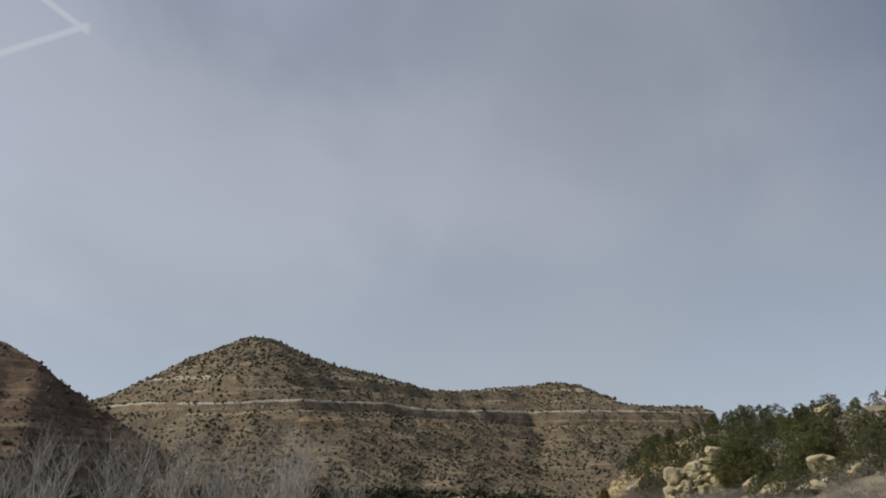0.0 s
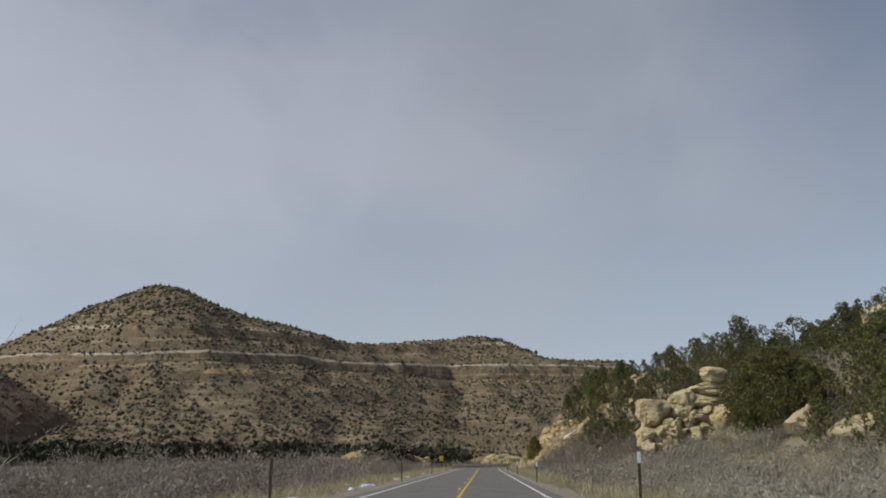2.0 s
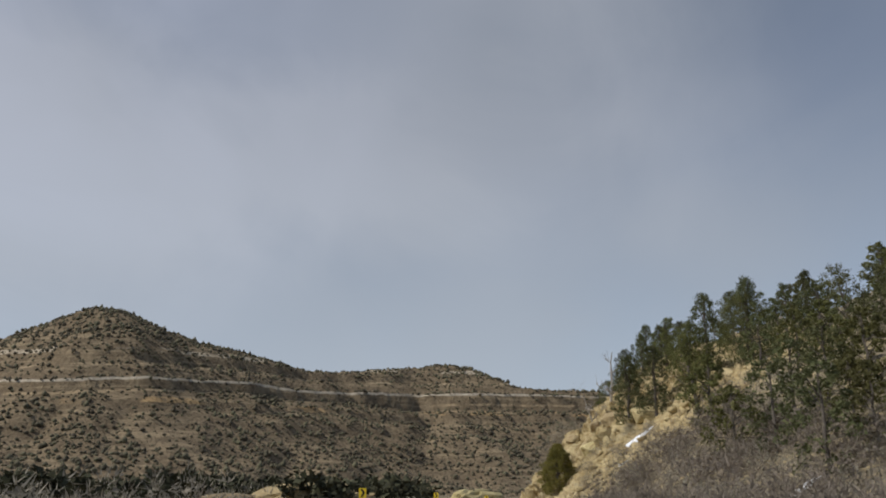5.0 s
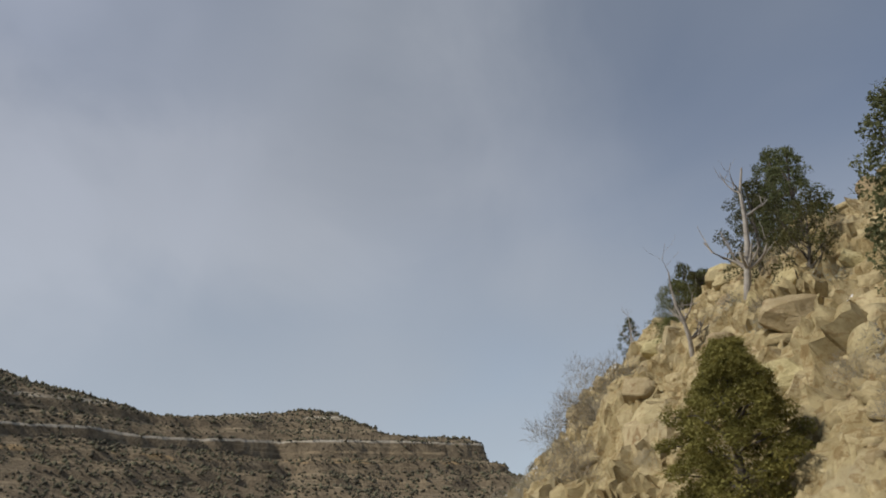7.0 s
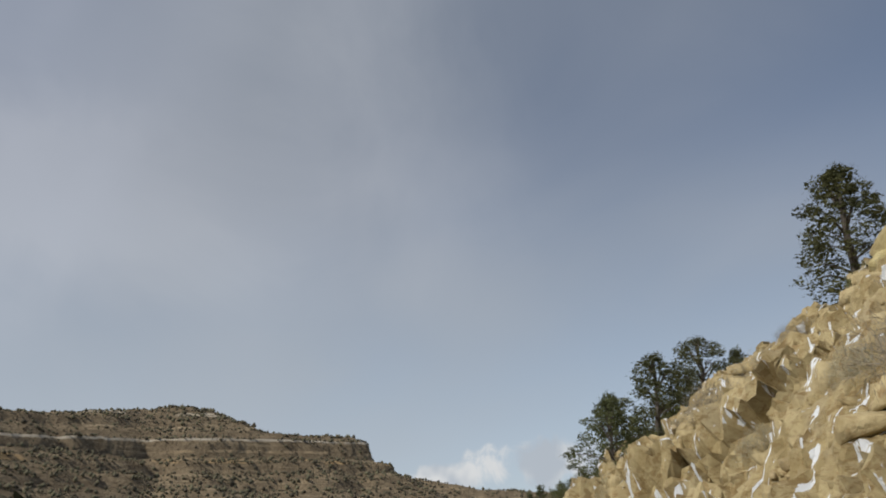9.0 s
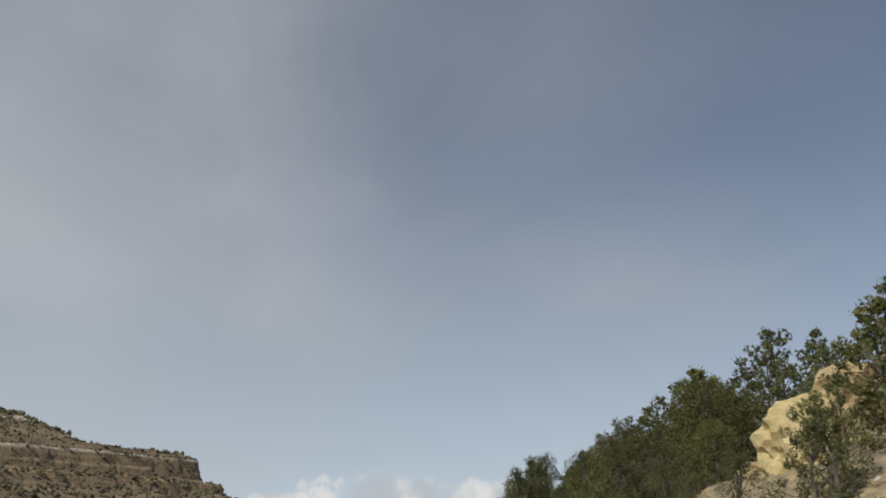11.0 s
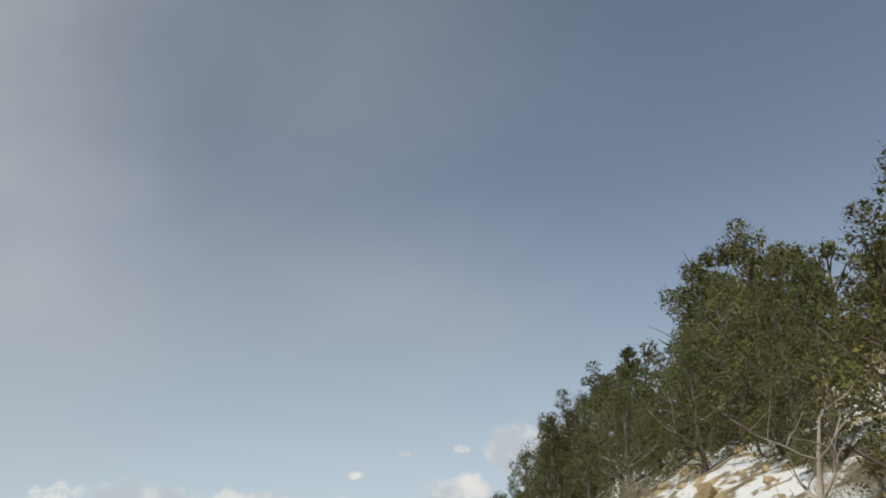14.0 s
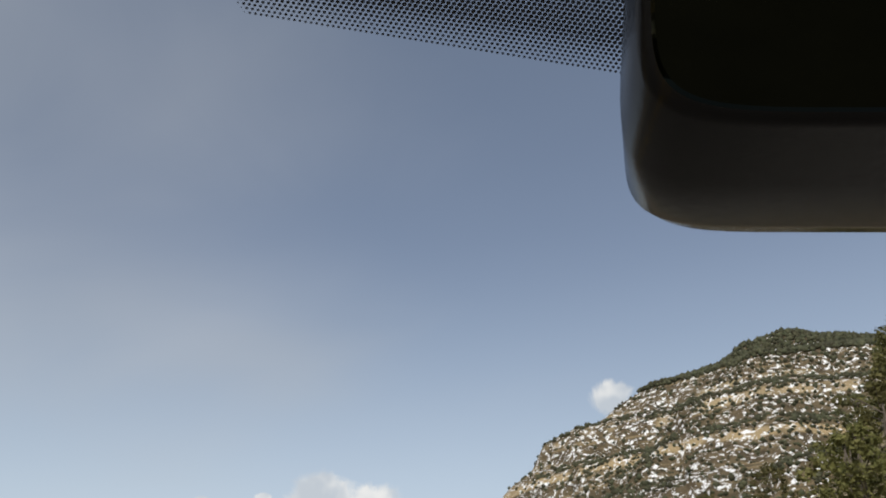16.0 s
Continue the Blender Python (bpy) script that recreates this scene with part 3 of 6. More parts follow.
def ribbon(name, d0, d1, y0, y1, z, material, step=2.0, thick=0.0, skip=None):
    """A strip of road between two distances from its middle."""
    ys = np.arange(y0, y1 + step / 2, step)
    verts, faces = [], []
    for y in ys:
        for d in (d0, d1):
            px, py = across(d, y)
            verts.append((float(px), float(py), z))
    for i in range(len(ys) - 1):
        if skip and (ys[i] % skip[1]) >= skip[0]:
            continue
        faces.append((2 * i, 2 * i + 1, 2 * i + 3, 2 * i + 2))
    n = len(verts)
    if thick:
        verts += [(v[0], v[1], v[2] - thick) for v in verts]
        for i in range(len(ys) - 1):
            a, b = 2 * i, 2 * i + 2
            faces.append((a, b, n + b, n + a))
            faces.append((b + 1, a + 1, n + a + 1, n + b + 1))
    return mesh(name, verts, faces, material)


road = tagged(new("road", ribbon("road", -3.8, 3.8, -70, 520, 0.03, ASPHALT, thick=0.12)), "worn grey asphalt two-lane road", "road", kind="structure")
part("edge_line", ribbon("edge_line", 3.16, 3.28, -70, 520, 0.036, WHITE_LINE), road, "white edge line")
part("edge_line", ribbon("edge_line", -3.28, -3.16, -70, 520, 0.036, WHITE_LINE), road, "white edge line")
part("centre_line", ribbon("centre_line", 0.03, 0.15, -70, 520, 0.036, YELLOW_LINE), road, "solid yellow centre line")
part("broken_line", ribbon("broken_line", -0.2, -0.08, -70, 520, 0.036, YELLOW_LINE, step=3.0, skip=(3.0, 12.0)), road, "broken yellow centre line")


# ---------------------------------------------------------------- far hills
def nearest(points, X, Y):
    """Distance to a polyline, side of it, and the third value carried along it."""
    best = np.full(X.shape, 1e9)
    side, carry = np.zeros(X.shape), np.zeros(X.shape)
    for (x0, y0, *c0), (x1, y1, *c1) in zip(points[:-1], points[1:]):
        dx, dy = x1 - x0, y1 - y0
        t = np.clip(((X - x0) * dx + (Y - y0) * dy) / (dx * dx + dy * dy), 0, 1)
        dist = np.hypot(X - x0 - t * dx, Y - y0 - t * dy)
        s = np.sign(dx * (Y - y0) - dy * (X - x0))
        m = dist < best
        best = np.where(m, dist, best)
        side = np.where(m, s, side)
        if c0:
            carry = np.where(m, c0[0] + t * (c1[0] - c0[0]), carry)
    return best, side, carry


RIM = [(-1500, 1300), (-1050, 1190), (-760, 1120), (-620, 1040), (-500, 965), (-390, 925), (-297, 948), (-250, 1010), (-201, 1059), (-120, 1140), (-43, 1185),
       (20, 1188), (64, 1200), (140, 1218), (205, 1250), (228, 1330), (225, 1500), (160, 1900)]
CAP_X = [-1400, -900, -760, -680, -640, -600, -570, -540, -510, -490, -470, -455, -435, -420, -395, -365, -330, -300, -265, -232, -190, -150, -110, -60, -30, -5, 25, 50, 70, 82, 95, 130, 190, 230, 300]
CAP_Z = [126, 126, 128, 133, 141, 150, 160, 181, 196, 200, 206, 213, 220, 222, 217, 203, 189, 182, 175, 164, 158, 159, 165, 174, 180, 180, 175, 166, 155, 147, 142, 141, 141, 140, 134]


DIP_X = [-760, -540, -390, -310, -215, -180, -85, 85, 230]
DIP_Z = [-2, -2, -10, -4, 2, -1, 5, 9, 9]


def dip(X):
    """How far the beds lie above or below their usual level along the mesa."""
    return np.interp(X, DIP_X, DIP_Z)


def mesa_height(X, Y):
    d, side, _ = nearest(RIM, X, Y)
    d = -d * side
    wob = fbm(X / 90, Y / 90, 31, 5)
    d = d + wob * (14 + 0.16 * np.abs(d))
    out = np.interp(d, [0, 2.5, 8, 34, 38, 70, 74, 130, 210, 340, 600], [121, 111, 108, 95, 88, 71, 66, 38, 12, -3, -8])
    sheer = np.interp(d, [0, 3, 9, 34, 38, 70, 74, 130, 210, 340, 600], [121, 103, 99, 92, 81, 70, 62, 37, 12, -3, -8])
    out = out + (sheer - out) * smooth(X, -150, -40)
    back = np.interp(-d, [0, 12, 16, 40, 44, 80, 110, 170, 260], [122, 125, 131, 143, 151, 172, 190, 224, 262])
    back = back + dip(X) * (1 - smooth(-d, 10, 80))
    cap = np.interp(X + 10 * vnoise(X / 40, Y / 40, 8), CAP_X, CAP_Z) + 3.0 * fbm(X / 30, Y / 60, 12, 3)
    back = cap - np.log1p(np.exp(np.clip((cap - back) / 4.0, -30, 30))) * 4.0
    z = np.where(d > 0, out + dip(X) * (1 - smooth(d, 60, 200)), back)
    gully = np.abs(vnoise(X / 55, Y / 150, 44)) * 2
    z = z - np.where(d > 0, (0.35 - gully) * 9 * smooth(d, 10, 60) * (1 - smooth(d, 220, 330)), 0)
    return z + 2.4 * fbm(X / 14, Y / 14, 51, 3)


def ridge_height(points, slope, seed, rough=1.0, terrace=0.0):
    def h(X, Y):
        d, _, top = nearest(points, X, Y)
        wob = fbm(X / 70, Y / 70, seed, 5)
        d = np.clip(d + wob * (6 + 0.2 * d) * rough, 0, None)
        z = top - np.where(d < 14, d * d / 28, d - 7) * slope
        if terrace:
            k = z / terrace
            f = k - np.floor(k)
            z = (np.floor(k) + np.where(f < 0.6, f * 0.55, 0.33 + (f - 0.6) * 1.675)) * terrace
        return z + 2.5 * rough * fbm(X / 15, Y / 15, seed + 9, 3)
    return h


def hill(name, label, func, x0, x1, y0, y1, step, material):
    X, Y = np.meshgrid(np.arange(x0, x1, step), np.arange(y0, y1, step))
    Z = np.maximum(func(X, Y), -12)
    me = grid_mesh(name, X, Y, Z, material)
    me.attributes.new("level", "FLOAT", "POINT").data.foreach_set("value", (Z - dip(X) if name == "mesa" else Z).reshape(-1))
    return tagged(new(name, me), label, "hill", kind="structure")


SPUR = [(-900, 640, 250), (-700, 690, 205), (-530, 735, 148), (-500, 745, 131), (-470, 765, 106), (-410, 775, 68), (-366, 782, 40), (-330, 780, 12)]
FAR = [(150, 1620, 120), (350, 1530, 112), (436, 1500, 92), (560, 1480, 84), (760, 1450, 70), (1000, 1400, 60)]
SNOW_RIDGE = [(560, 720, 30), (591, 665, 100), (603, 637, 135), (613, 617, 151), (639, 550, 179), (652, 503, 198), (658, 476, 203), (666, 417, 194), (690, 300, 180), (720, 100, 170)]
spur_height = ridge_height(SPUR, 0.62, 71, 1.0)
far_height = ridge_height(FAR, 0.5, 81, 1.0)
snow_height = ridge_height(SNOW_RIDGE, 0.62, 91, 1.0, terrace=34.0)
hill("mesa", "brown sandstone mesa with pale ledges and scattered junipers", mesa_height, -1300, 420, 640, 1560, 5.0, MESA)
hill("hill_spur", "brown rocky hill spur with dark brush", spur_height, -800, -250, 520, 960, 4.0, SPUR_ROCK)
hill("far_ridge", "low distant brown ridge dotted with trees", far_height, 120, 1100, 1250, 1750, 9.0, MESA)
hill("snowy_hill", "snow-dusted sandstone hill with dark junipers and ledges", snow_height, 300, 860, 60, 840, 3.5, SNOWY)


def clump_template(seed):
    rng = random.Random(seed)
    bm = bmesh.new()
    bmesh.ops.convex_hull(bm, input=[bm.verts.new(p) for p in ((1, 0, 0), (-1, 0, 0), (0, 1, 0), (0, -1, 0), (0, 0, 1), (0, 0, -1))])
    bmesh.ops.triangulate(bm, faces=bm.faces)
    bm.verts.index_update()
    for v in bm.verts:
        v.co *= rng.uniform(0.65, 1.25)
        v.co.z = v.co.z * 0.85 + 0.5
    vs = np.array([v.co[:] for v in bm.verts])
    fs = np.array([[v.index for v in f.verts] for f in bm.faces])
    bm.free()
    return vs, fs


def scatter_stuff(name, label, category, templates, places, material, smooth_shade=False):
    """Many small growths, past counting, in one mesh. places: x, y, z, size, turn."""
    V, F, base = [], [], 0
    for i, (x, y, z, s, a, tall) in enumerate(places):
        vs, fs = templates[i % len(templates)]
        c, n = math.cos(a), math.sin(a)
        w = np.stack([(vs[:, 0] * c - vs[:, 1] * n) * s + x, (vs[:, 0] * n + vs[:, 1] * c) * s + y, vs[:, 2] * s * tall + z], 1)
        V.append(w)
        F.append(fs + base)
        base += len(vs)
    V, F = np.concatenate(V), np.concatenate(F)
    k = F.shape[1]
    me = bpy.data.meshes.new(name)
    me.vertices.add(len(V))
    me.vertices.foreach_set("co", V.reshape(-1))
    me.loops.add(F.size)
    me.loops.foreach_set("vertex_index", F.reshape(-1).astype(np.int32))
    me.polygons.add(len(F))
    me.polygons.foreach_set("loop_start", np.arange(0, F.size, k, dtype=np.int32))
    me.materials.append(material)
    me.update(calc_edges=True)
    return tagged(new(name, me), label, category, kind="stuff")


def hill_growth(name, label, func, x0, x1, y0, y1, count, seed, sizes, zmin, thin=0.0, dense=1e9, material=FAR_BUSH):
    rng = np.random.default_rng(seed)
    x, y = rng.uniform(x0, x1, count), rng.uniform(y0, y1, count)
    z = func(x, y)
    keep = (z > zmin) & (fbm(x / 60, y / 60, seed, 3) + rng.uniform(-0.5, 0.5, count) + 0.9 * (z > dense + 12 * fbm(x / 40, y / 40, 7, 3)) > thin)
    x, y, z = x[keep], y[keep], z[keep]
    s = rng.uniform(*sizes, len(x)) * rng.uniform(0.7, 1.2, len(x))
    a, tall = rng.uniform(0, 6.28, len(x)), rng.uniform(0.8, 1.3, len(x))
    temps = [clump_template(seed * 10 + i) for i in range(8)]
    scatter_stuff(name, label, "trees", temps, list(zip(x, y, z - 0.3, s, a, tall)), material)


hill_growth("mesa_woodland", "dark junipers dotted over the mesa slopes", mesa_height, -700, 300, 700, 1420, 30000, 3, (0.9, 2.2), 4, -0.12, 150)
hill_growth("mesa_junipers", "larger dark junipers in the gullies of the mesa", mesa_height, -700, 300, 700, 1420, 12000, 9, (1.8, 3.2), 4, 0.15, 175)
hill_growth("spur_brush", "dark brush on the rocky spur", spur_height, -800, -260, 560, 900, 6000, 4, (1.2, 2.6), 4, -0.1)
hill_growth("ridge_woodland", "dark trees along the distant ridge", far_height, 150, 900, 1350, 1600, 2500, 5, (1.5, 2.8), 20, -0.2)
hill_growth("snowy_woodland", "dark junipers on the snow-dusted hill", snow_height, 380, 720, 200, 760, 27000, 6, (0.8, 1.9), 5, -0.25, material=SNOWY_BUSH)
hill_growth("hilltop_woodland", "dense dark junipers along the top of the snow-dusted hill", snow_height, 540, 720, 380, 680, 24000, 16, (1.2, 2.6), 168, -0.3, material=SNOWY_BUSH)


# ---------------------------------------------------------------- growing things
def tube(points, radii, sides=5):
    """Verts and faces of a tapering limb."""
    pts = [Vector(p) for p in points]
    V, F = [], []
    for i, p in enumerate(pts):
        way = (pts[min(i + 1, len(pts) - 1)] - pts[max(i - 1, 0)]).normalized()
        u = way.orthogonal().normalized()
        w = way.cross(u)
        for k in range(sides):
            a = 2 * math.pi * k / sides
            V.append(p + (u * math.cos(a) + w * math.sin(a)) * radii[i])
    for i in range(len(pts) - 1):
        for k in range(sides):
            a, b = i * sides + k, i * sides + (k + 1) % sides
            F.append((a, b, b + sides, a + sides))
    return V, F


class Soup:
    """Collects pieces into one mesh."""

    def __init__(self):
        self.V, self.F = [], []

    def add(self, V, F):
        n = len(self.V)
        self.V += [tuple(v) for v in V]
        self.F += [tuple(i + n for i in f) for f in F]

    def mesh(self, name, material, smooth_shade=False):
        return mesh(name, self.V, self.F, material, smooth_shade)


def limb(rng, soup, start, way, length, radius, depth, tips, curl=0.35, lift=0.12, forks=3, sides=5, steps=4, twigs=True):
    """A crooked limb that forks; tips collects the ends."""
    pts, radii = [Vector(start)], [radius]
    way = Vector(way).normalized()
    for i in range(steps):
        way = (way + Vector((rng.uniform(-1, 1), rng.uniform(-1, 1), rng.uniform(-0.6, 0.9))) * curl + Vector((0, 0, lift))).normalized()
        pts.append(pts[-1] + way * length / steps)
        radii.append(radius * (1 - 0.62 * (i + 1) / steps))
    if depth > 0 or twigs:
        soup.add(*tube(pts, radii, sides if depth > 0 else 3))
    for p in pts[steps // 2:]:
        tips.append((p, way, depth))
    if depth > 0:
        for i in range(forks):
            j = rng.randrange(1, steps + 1)
            side = Vector((rng.uniform(-1, 1), rng.uniform(-1, 1), rng.uniform(-0.2, 0.8))).normalized()
            limb(rng, soup, pts[j], way * 0.5 + side, length * rng.uniform(0.5, 0.75), radii[j] * 0.7, depth - 1, tips, curl, lift, forks, sides, steps, twigs)


def tufts(seed, centres, size, count, blade, width, up=0.35, shell=0.1):
    """Foliage as many slim blades that stand out round each centre."""
    rng = np.random.default_rng(seed)
    c = np.repeat(np.array([tuple(p) for p in centres]), count, axis=0)
    n = len(c)
    out = rng.normal(0, 1, (n, 3))
    out[:, 2] += up
    out /= np.linalg.norm(out, axis=1, keepdims=True)
    base = c + out * size * (shell + (1 - shell) * rng.uniform(0.0, 1.0, (n, 1)) ** 0.6)
    way = out + rng.uniform(-0.6, 0.6, (n, 3)) + np.array([0, 0, 0.3])
    way /= np.linalg.norm(way, axis=1, keepdims=True)
    tip = base + way * blade * rng.uniform(0.6, 1.25, (n, 1))
    side = np.cross(way, rng.normal(0, 1, (n, 3)))
    side /= np.linalg.norm(side, axis=1, keepdims=True) + 1e-9
    side *= width * rng.uniform(0.6, 1.2, (n, 1))
    V = np.stack([base - side, base + side, tip], 1).reshape(-1, 3)
    return V, np.arange(3 * n).reshape(-1, 3)


def triangles(name, V, F, material):
    me = bpy.data.meshes.new(name)
    V, F = np.asarray(V, float), np.asarray(F, np.int32)
    me.vertices.add(len(V))
    me.vertices.foreach_set("co", V.reshape(-1))
    me.loops.add(F.size)
    me.loops.foreach_set("vertex_index", F.reshape(-1))
    me.polygons.add(len(F))
    me.polygons.foreach_set("loop_start", np.arange(0, F.size, 3, dtype=np.int32))
    me.materials.append(material)
    me.update(calc_edges=True)
    return me


def sprays(seed, lobes, count, size, reach=0.85):
    """The close-grown inside of each bough: short sprays turned every way."""
    rng = np.random.default_rng(seed)
    c = np.repeat(np.array([tuple(p) for p, r in lobes]), count, axis=0)
    r = np.repeat(np.array([r for p, r in lobes]), count)[:, None]
    n = len(c)
    out = rng.normal(0, 1, (n, 3))
    out /= np.linalg.norm(out, axis=1, keepdims=True)
    mid = c + out * r * reach * rng.uniform(0.25, 1.0, (n, 1)) ** 0.5 * np.array([1, 1, 0.85])
    a = rng.normal(0, 1, (n, 3))
    a /= np.linalg.norm(a, axis=1, keepdims=True)
    b = np.cross(a, rng.normal(0, 1, (n, 3)))
    b /= np.linalg.norm(b, axis=1, keepdims=True) + 1e-9
    k = size * rng.uniform(0.6, 1.3, (n, 1))
    V = np.stack([mid + a * k, mid - a * k * 0.5 + b * k * 0.8, mid - a * k * 0.5 - b * k * 0.8], 1).reshape(-1, 3)
    return V, np.arange(3 * n).reshape(-1, 3)


def crown(seed, lobes, detail, foliage):
    """Rounded boughs: dense inside, closely set with tufts of short needles. lobes: centre, radius."""
    rng = np.random.default_rng(seed)
    subs, count, blade, width, inner, size = DETAIL[detail]
    C = []
    for c, r in lobes:
        out = rng.normal(0, 1, (subs, 3)) + np.array([0, 0, 0.25])
        out /= np.linalg.norm(out, axis=1, keepdims=True)
        C.append(np.array(c[:]) + out * r * rng.uniform(0.6, 1.05, (subs, 1)) * np.array([1, 1, 0.85]))
    T, G = tufts(seed, np.concatenate(C), 0.9 * blade, count, blade, width, 0.4, 0.0)
    V, F = sprays(seed + 1, lobes, inner, size)
    return triangles("crown", np.concatenate([T, V]), np.concatenate([G, F + len(T)]), foliage)


# nearness: tufts on a bough, blades in a tuft, blade length and half width, sprays inside and their size; boughs at most
DETAIL = {"fine": (26, 11, 0.07, 0.006, 260, 0.032), "near": (14, 8, 0.085, 0.0068, 130, 0.037), "mid": (10, 6, 0.10, 0.011, 84, 0.054), "far": (8, 4, 0.14, 0.018, 42, 0.105), "close_grown": (14, 5, 0.15, 0.018, 110, 0.10)}
BOUGHS = {"fine": 42, "near": 42, "mid": 36, "far": 26}


def conifer(seed, tall, wide, foliage, kind, detail):
    """A pinyon or juniper: trunk with crooked limbs and a crown of needle sprays. Returns its two meshes."""
    rng = random.Random(seed)
    wood, tips = Soup(), []
    far = detail == "far"
    lean = Vector((rng.uniform(-0.15, 0.15), rng.uniform(-0.15, 0.15), 1))
    pts, radii = [Vector((0, 0, -0.5))], [0.032 * tall]
    n = 7
    for i in range(n):
        pts.append(pts[-1] + Vector((lean.x + rng.uniform(-0.22, 0.22), lean.y + rng.uniform(-0.22, 0.22), 1)).normalized() * (tall * 0.88 + 0.5) / n)
        radii.append(radii[0] * (1 - 0.85 * (i + 1) / n))
    wood.add(*tube(pts, radii, 5 if far else 7))
    low = 0.05 if kind == "juniper" else 0.09
    count = 26 if kind == "juniper" else 21
    for i in range(count):
        f = low + (0.97 - low) * (i + rng.random()) / count
        k = f * n
        p = pts[int(k)].lerp(pts[min(int(k) + 1, n)], k - int(k))
        ang = i * 2.4 + rng.uniform(-0.5, 0.5)
        g = (f - low) / (1 - low)
        if kind == "juniper":
            reach = wide * 0.34 * (0.35 + 1.0 * math.sin(math.pi * min(1, 0.25 + g * 0.72))) * rng.uniform(0.65, 1.05)
            rise = 0.35 + 0.9 * g
        else:
            reach = wide * 0.35 * (0.42 + 0.88 * math.sin(math.pi * min(1, 0.2 + g * 0.74))) * rng.uniform(0.5, 1.2)
            rise = 0.05 + 0.8 * g
            reach = min(reach, 0.36 * wide)
        limb(rng, wood, p, (math.cos(ang), math.sin(ang), rise), reach, radii[int(k)] * 0.42, 1, tips, 0.34, 0.08, 3, 3 if far else 4, 2 if far else 3, False)
    ends = [p for p, way, depth in tips if depth == 1]
    ends += [p + Vector((rng.uniform(-0.07, 0.07), rng.uniform(-0.07, 0.07), rng.uniform(0.02, 0.10))) * wide for p in ends]
    rng.shuffle(ends)
    lobes = []
    for p in [pts[n], pts[n - 1]] + ends:
        g = min(1, max(0, p.z / tall))
        r = (0.125 if kind == "juniper" else 0.10) * wide * rng.uniform(0.65, 1.25) * (1.15 - 0.45 * g) * (1.25 if far else 1.0)
        if len(lobes) < BOUGHS[detail] and all((p - q).length > 0.52 * (r + k) for q, k in lobes):
            lobes.append((p, r))
    lobes = [(p, r) for p, r in lobes if any(q is not p and (p - q).length < 1.15 * (r + k) for q, k in lobes)]
    return wood.mesh("trunk", BARK), crown(seed, lobes, detail, foliage)


def full_tree(seed, tall, wide, detail, foliage, boughs, taper, ragged):
    """A tree clothed to the ground; taper sets how pointed it is, ragged how far the boughs stand out."""
    rng = random.Random(seed)
    wood = Soup()
    pts = [Vector((rng.uniform(-0.1, 0.1), rng.uniform(-0.1, 0.1), -0.5 + k * (tall + 0.35) / 6)) for k in range(7)]
    wood.add(*tube(pts, [0.026 * tall * (1 - 0.14 * k) for k in range(7)], 7))
    lobes = []
    for i in range(boughs):
        g = (i + rng.random()) / boughs
        full = (0.6 + 0.4 * math.sin(min(1.0, g * 2.4) * 1.57)) * max(0.06, 1 - g ** taper) ** 0.7
        out = 0.5 * wide * full * rng.uniform(1 - ragged, 1.08)
        a = i * 2.4 + rng.uniform(-0.3, 0.3)
        p = Vector((out * math.cos(a), out * math.sin(a), 0.12 + g * (tall - 0.3) + 0.12 * out))
        lobes.append((p, rng.uniform(0.085, 0.15) * wide * (1.1 - 0.35 * g)))
        if i % 3 == 0:
            heart = pts[min(6, int(g * 6) + 1)]
            wood.add(*tube([Vector((heart.x, heart.y, p.z * 0.8)), p.lerp(heart, 0.4), p], [0.035, 0.025, 0.012], 4))
    return wood.mesh("trunk", BARK), crown(seed, lobes, detail, foliage)


FULL = [full_tree(260, 4.1, 2.5, "fine", YELLOW_JUNIPER, 130, 1.7, 0.4), full_tree(261, 5.6, 5.2, "mid", JUNIPER, 120, 2.6, 0.4), full_tree(262, 6.2, 7.4, "close_grown", JUNIPER, 190, 2.8, 0.3)]
FAR_TREES = {"pinyon": [full_tree(280 + i, 5.0, w, "far", PINYON, 30, t, 0.6) for i, (w, t) in enumerate([(4.1, 2.6), (3.5, 2.2), (4.6, 3.2), (4.0, 2.8)])],
             "juniper": [full_tree(290 + i, 4.0, w, "far", JUNIPER, 28, t, 0.5) for i, (w, t) in enumerate([(3.6, 2.4), (4.2, 3.0), (3.2, 2.0), (3.9, 2.6)])]}
NEAR_PINE = [full_tree(275 + i, 5.0, w, "near", PINYON, 58, t, 0.68) for i, (w, t) in enumerate([(3.5, 1.7), (3.0, 1.4), (4.0, 2.2), (3.4, 1.9)])]
FULL_PINE = [full_tree(270 + i, 5.0, w, "mid", PINYON, 62, t, 0.55) for i, (w, t) in enumerate([(3.5, 1.5), (3.0, 1.3), (3.9, 1.9), (3.3, 1.7)])]
TREE_MESHES = {}
for kind, tall, foliage, base, widths in (("pinyon", 5.0, PINYON, 100, (4.4, 3.7, 4.9, 4.0)), ("juniper", 4.0, JUNIPER, 200, (3.5, 4.2, 3.0, 3.8))):
    for detail in ("near", "mid"):
        TREE_MESHES[kind, detail] = [conifer(base + i, tall, w, foliage, kind, detail) for i, w in enumerate(widths)]
DEAD_LIMBS = []
for i in range(4):
    soup, tips = Soup(), []
    limb(random.Random(150 + i), soup, (0, 0, 0), (1, 0, 0.15), 1.5, 0.03, 1, tips, 0.35, 0.04, 4, 5)
    DEAD_LIMBS.append(soup.mesh("dead_limb", DEADWOOD, True))
TREE_LABEL = {"pinyon": "dark green pinyon pine with crooked grey limbs", "juniper": "dense olive-green juniper on the rocky slope"}
TREE_NAME = {"pinyon": "pinyon_pine", "juniper": "juniper_tree"}


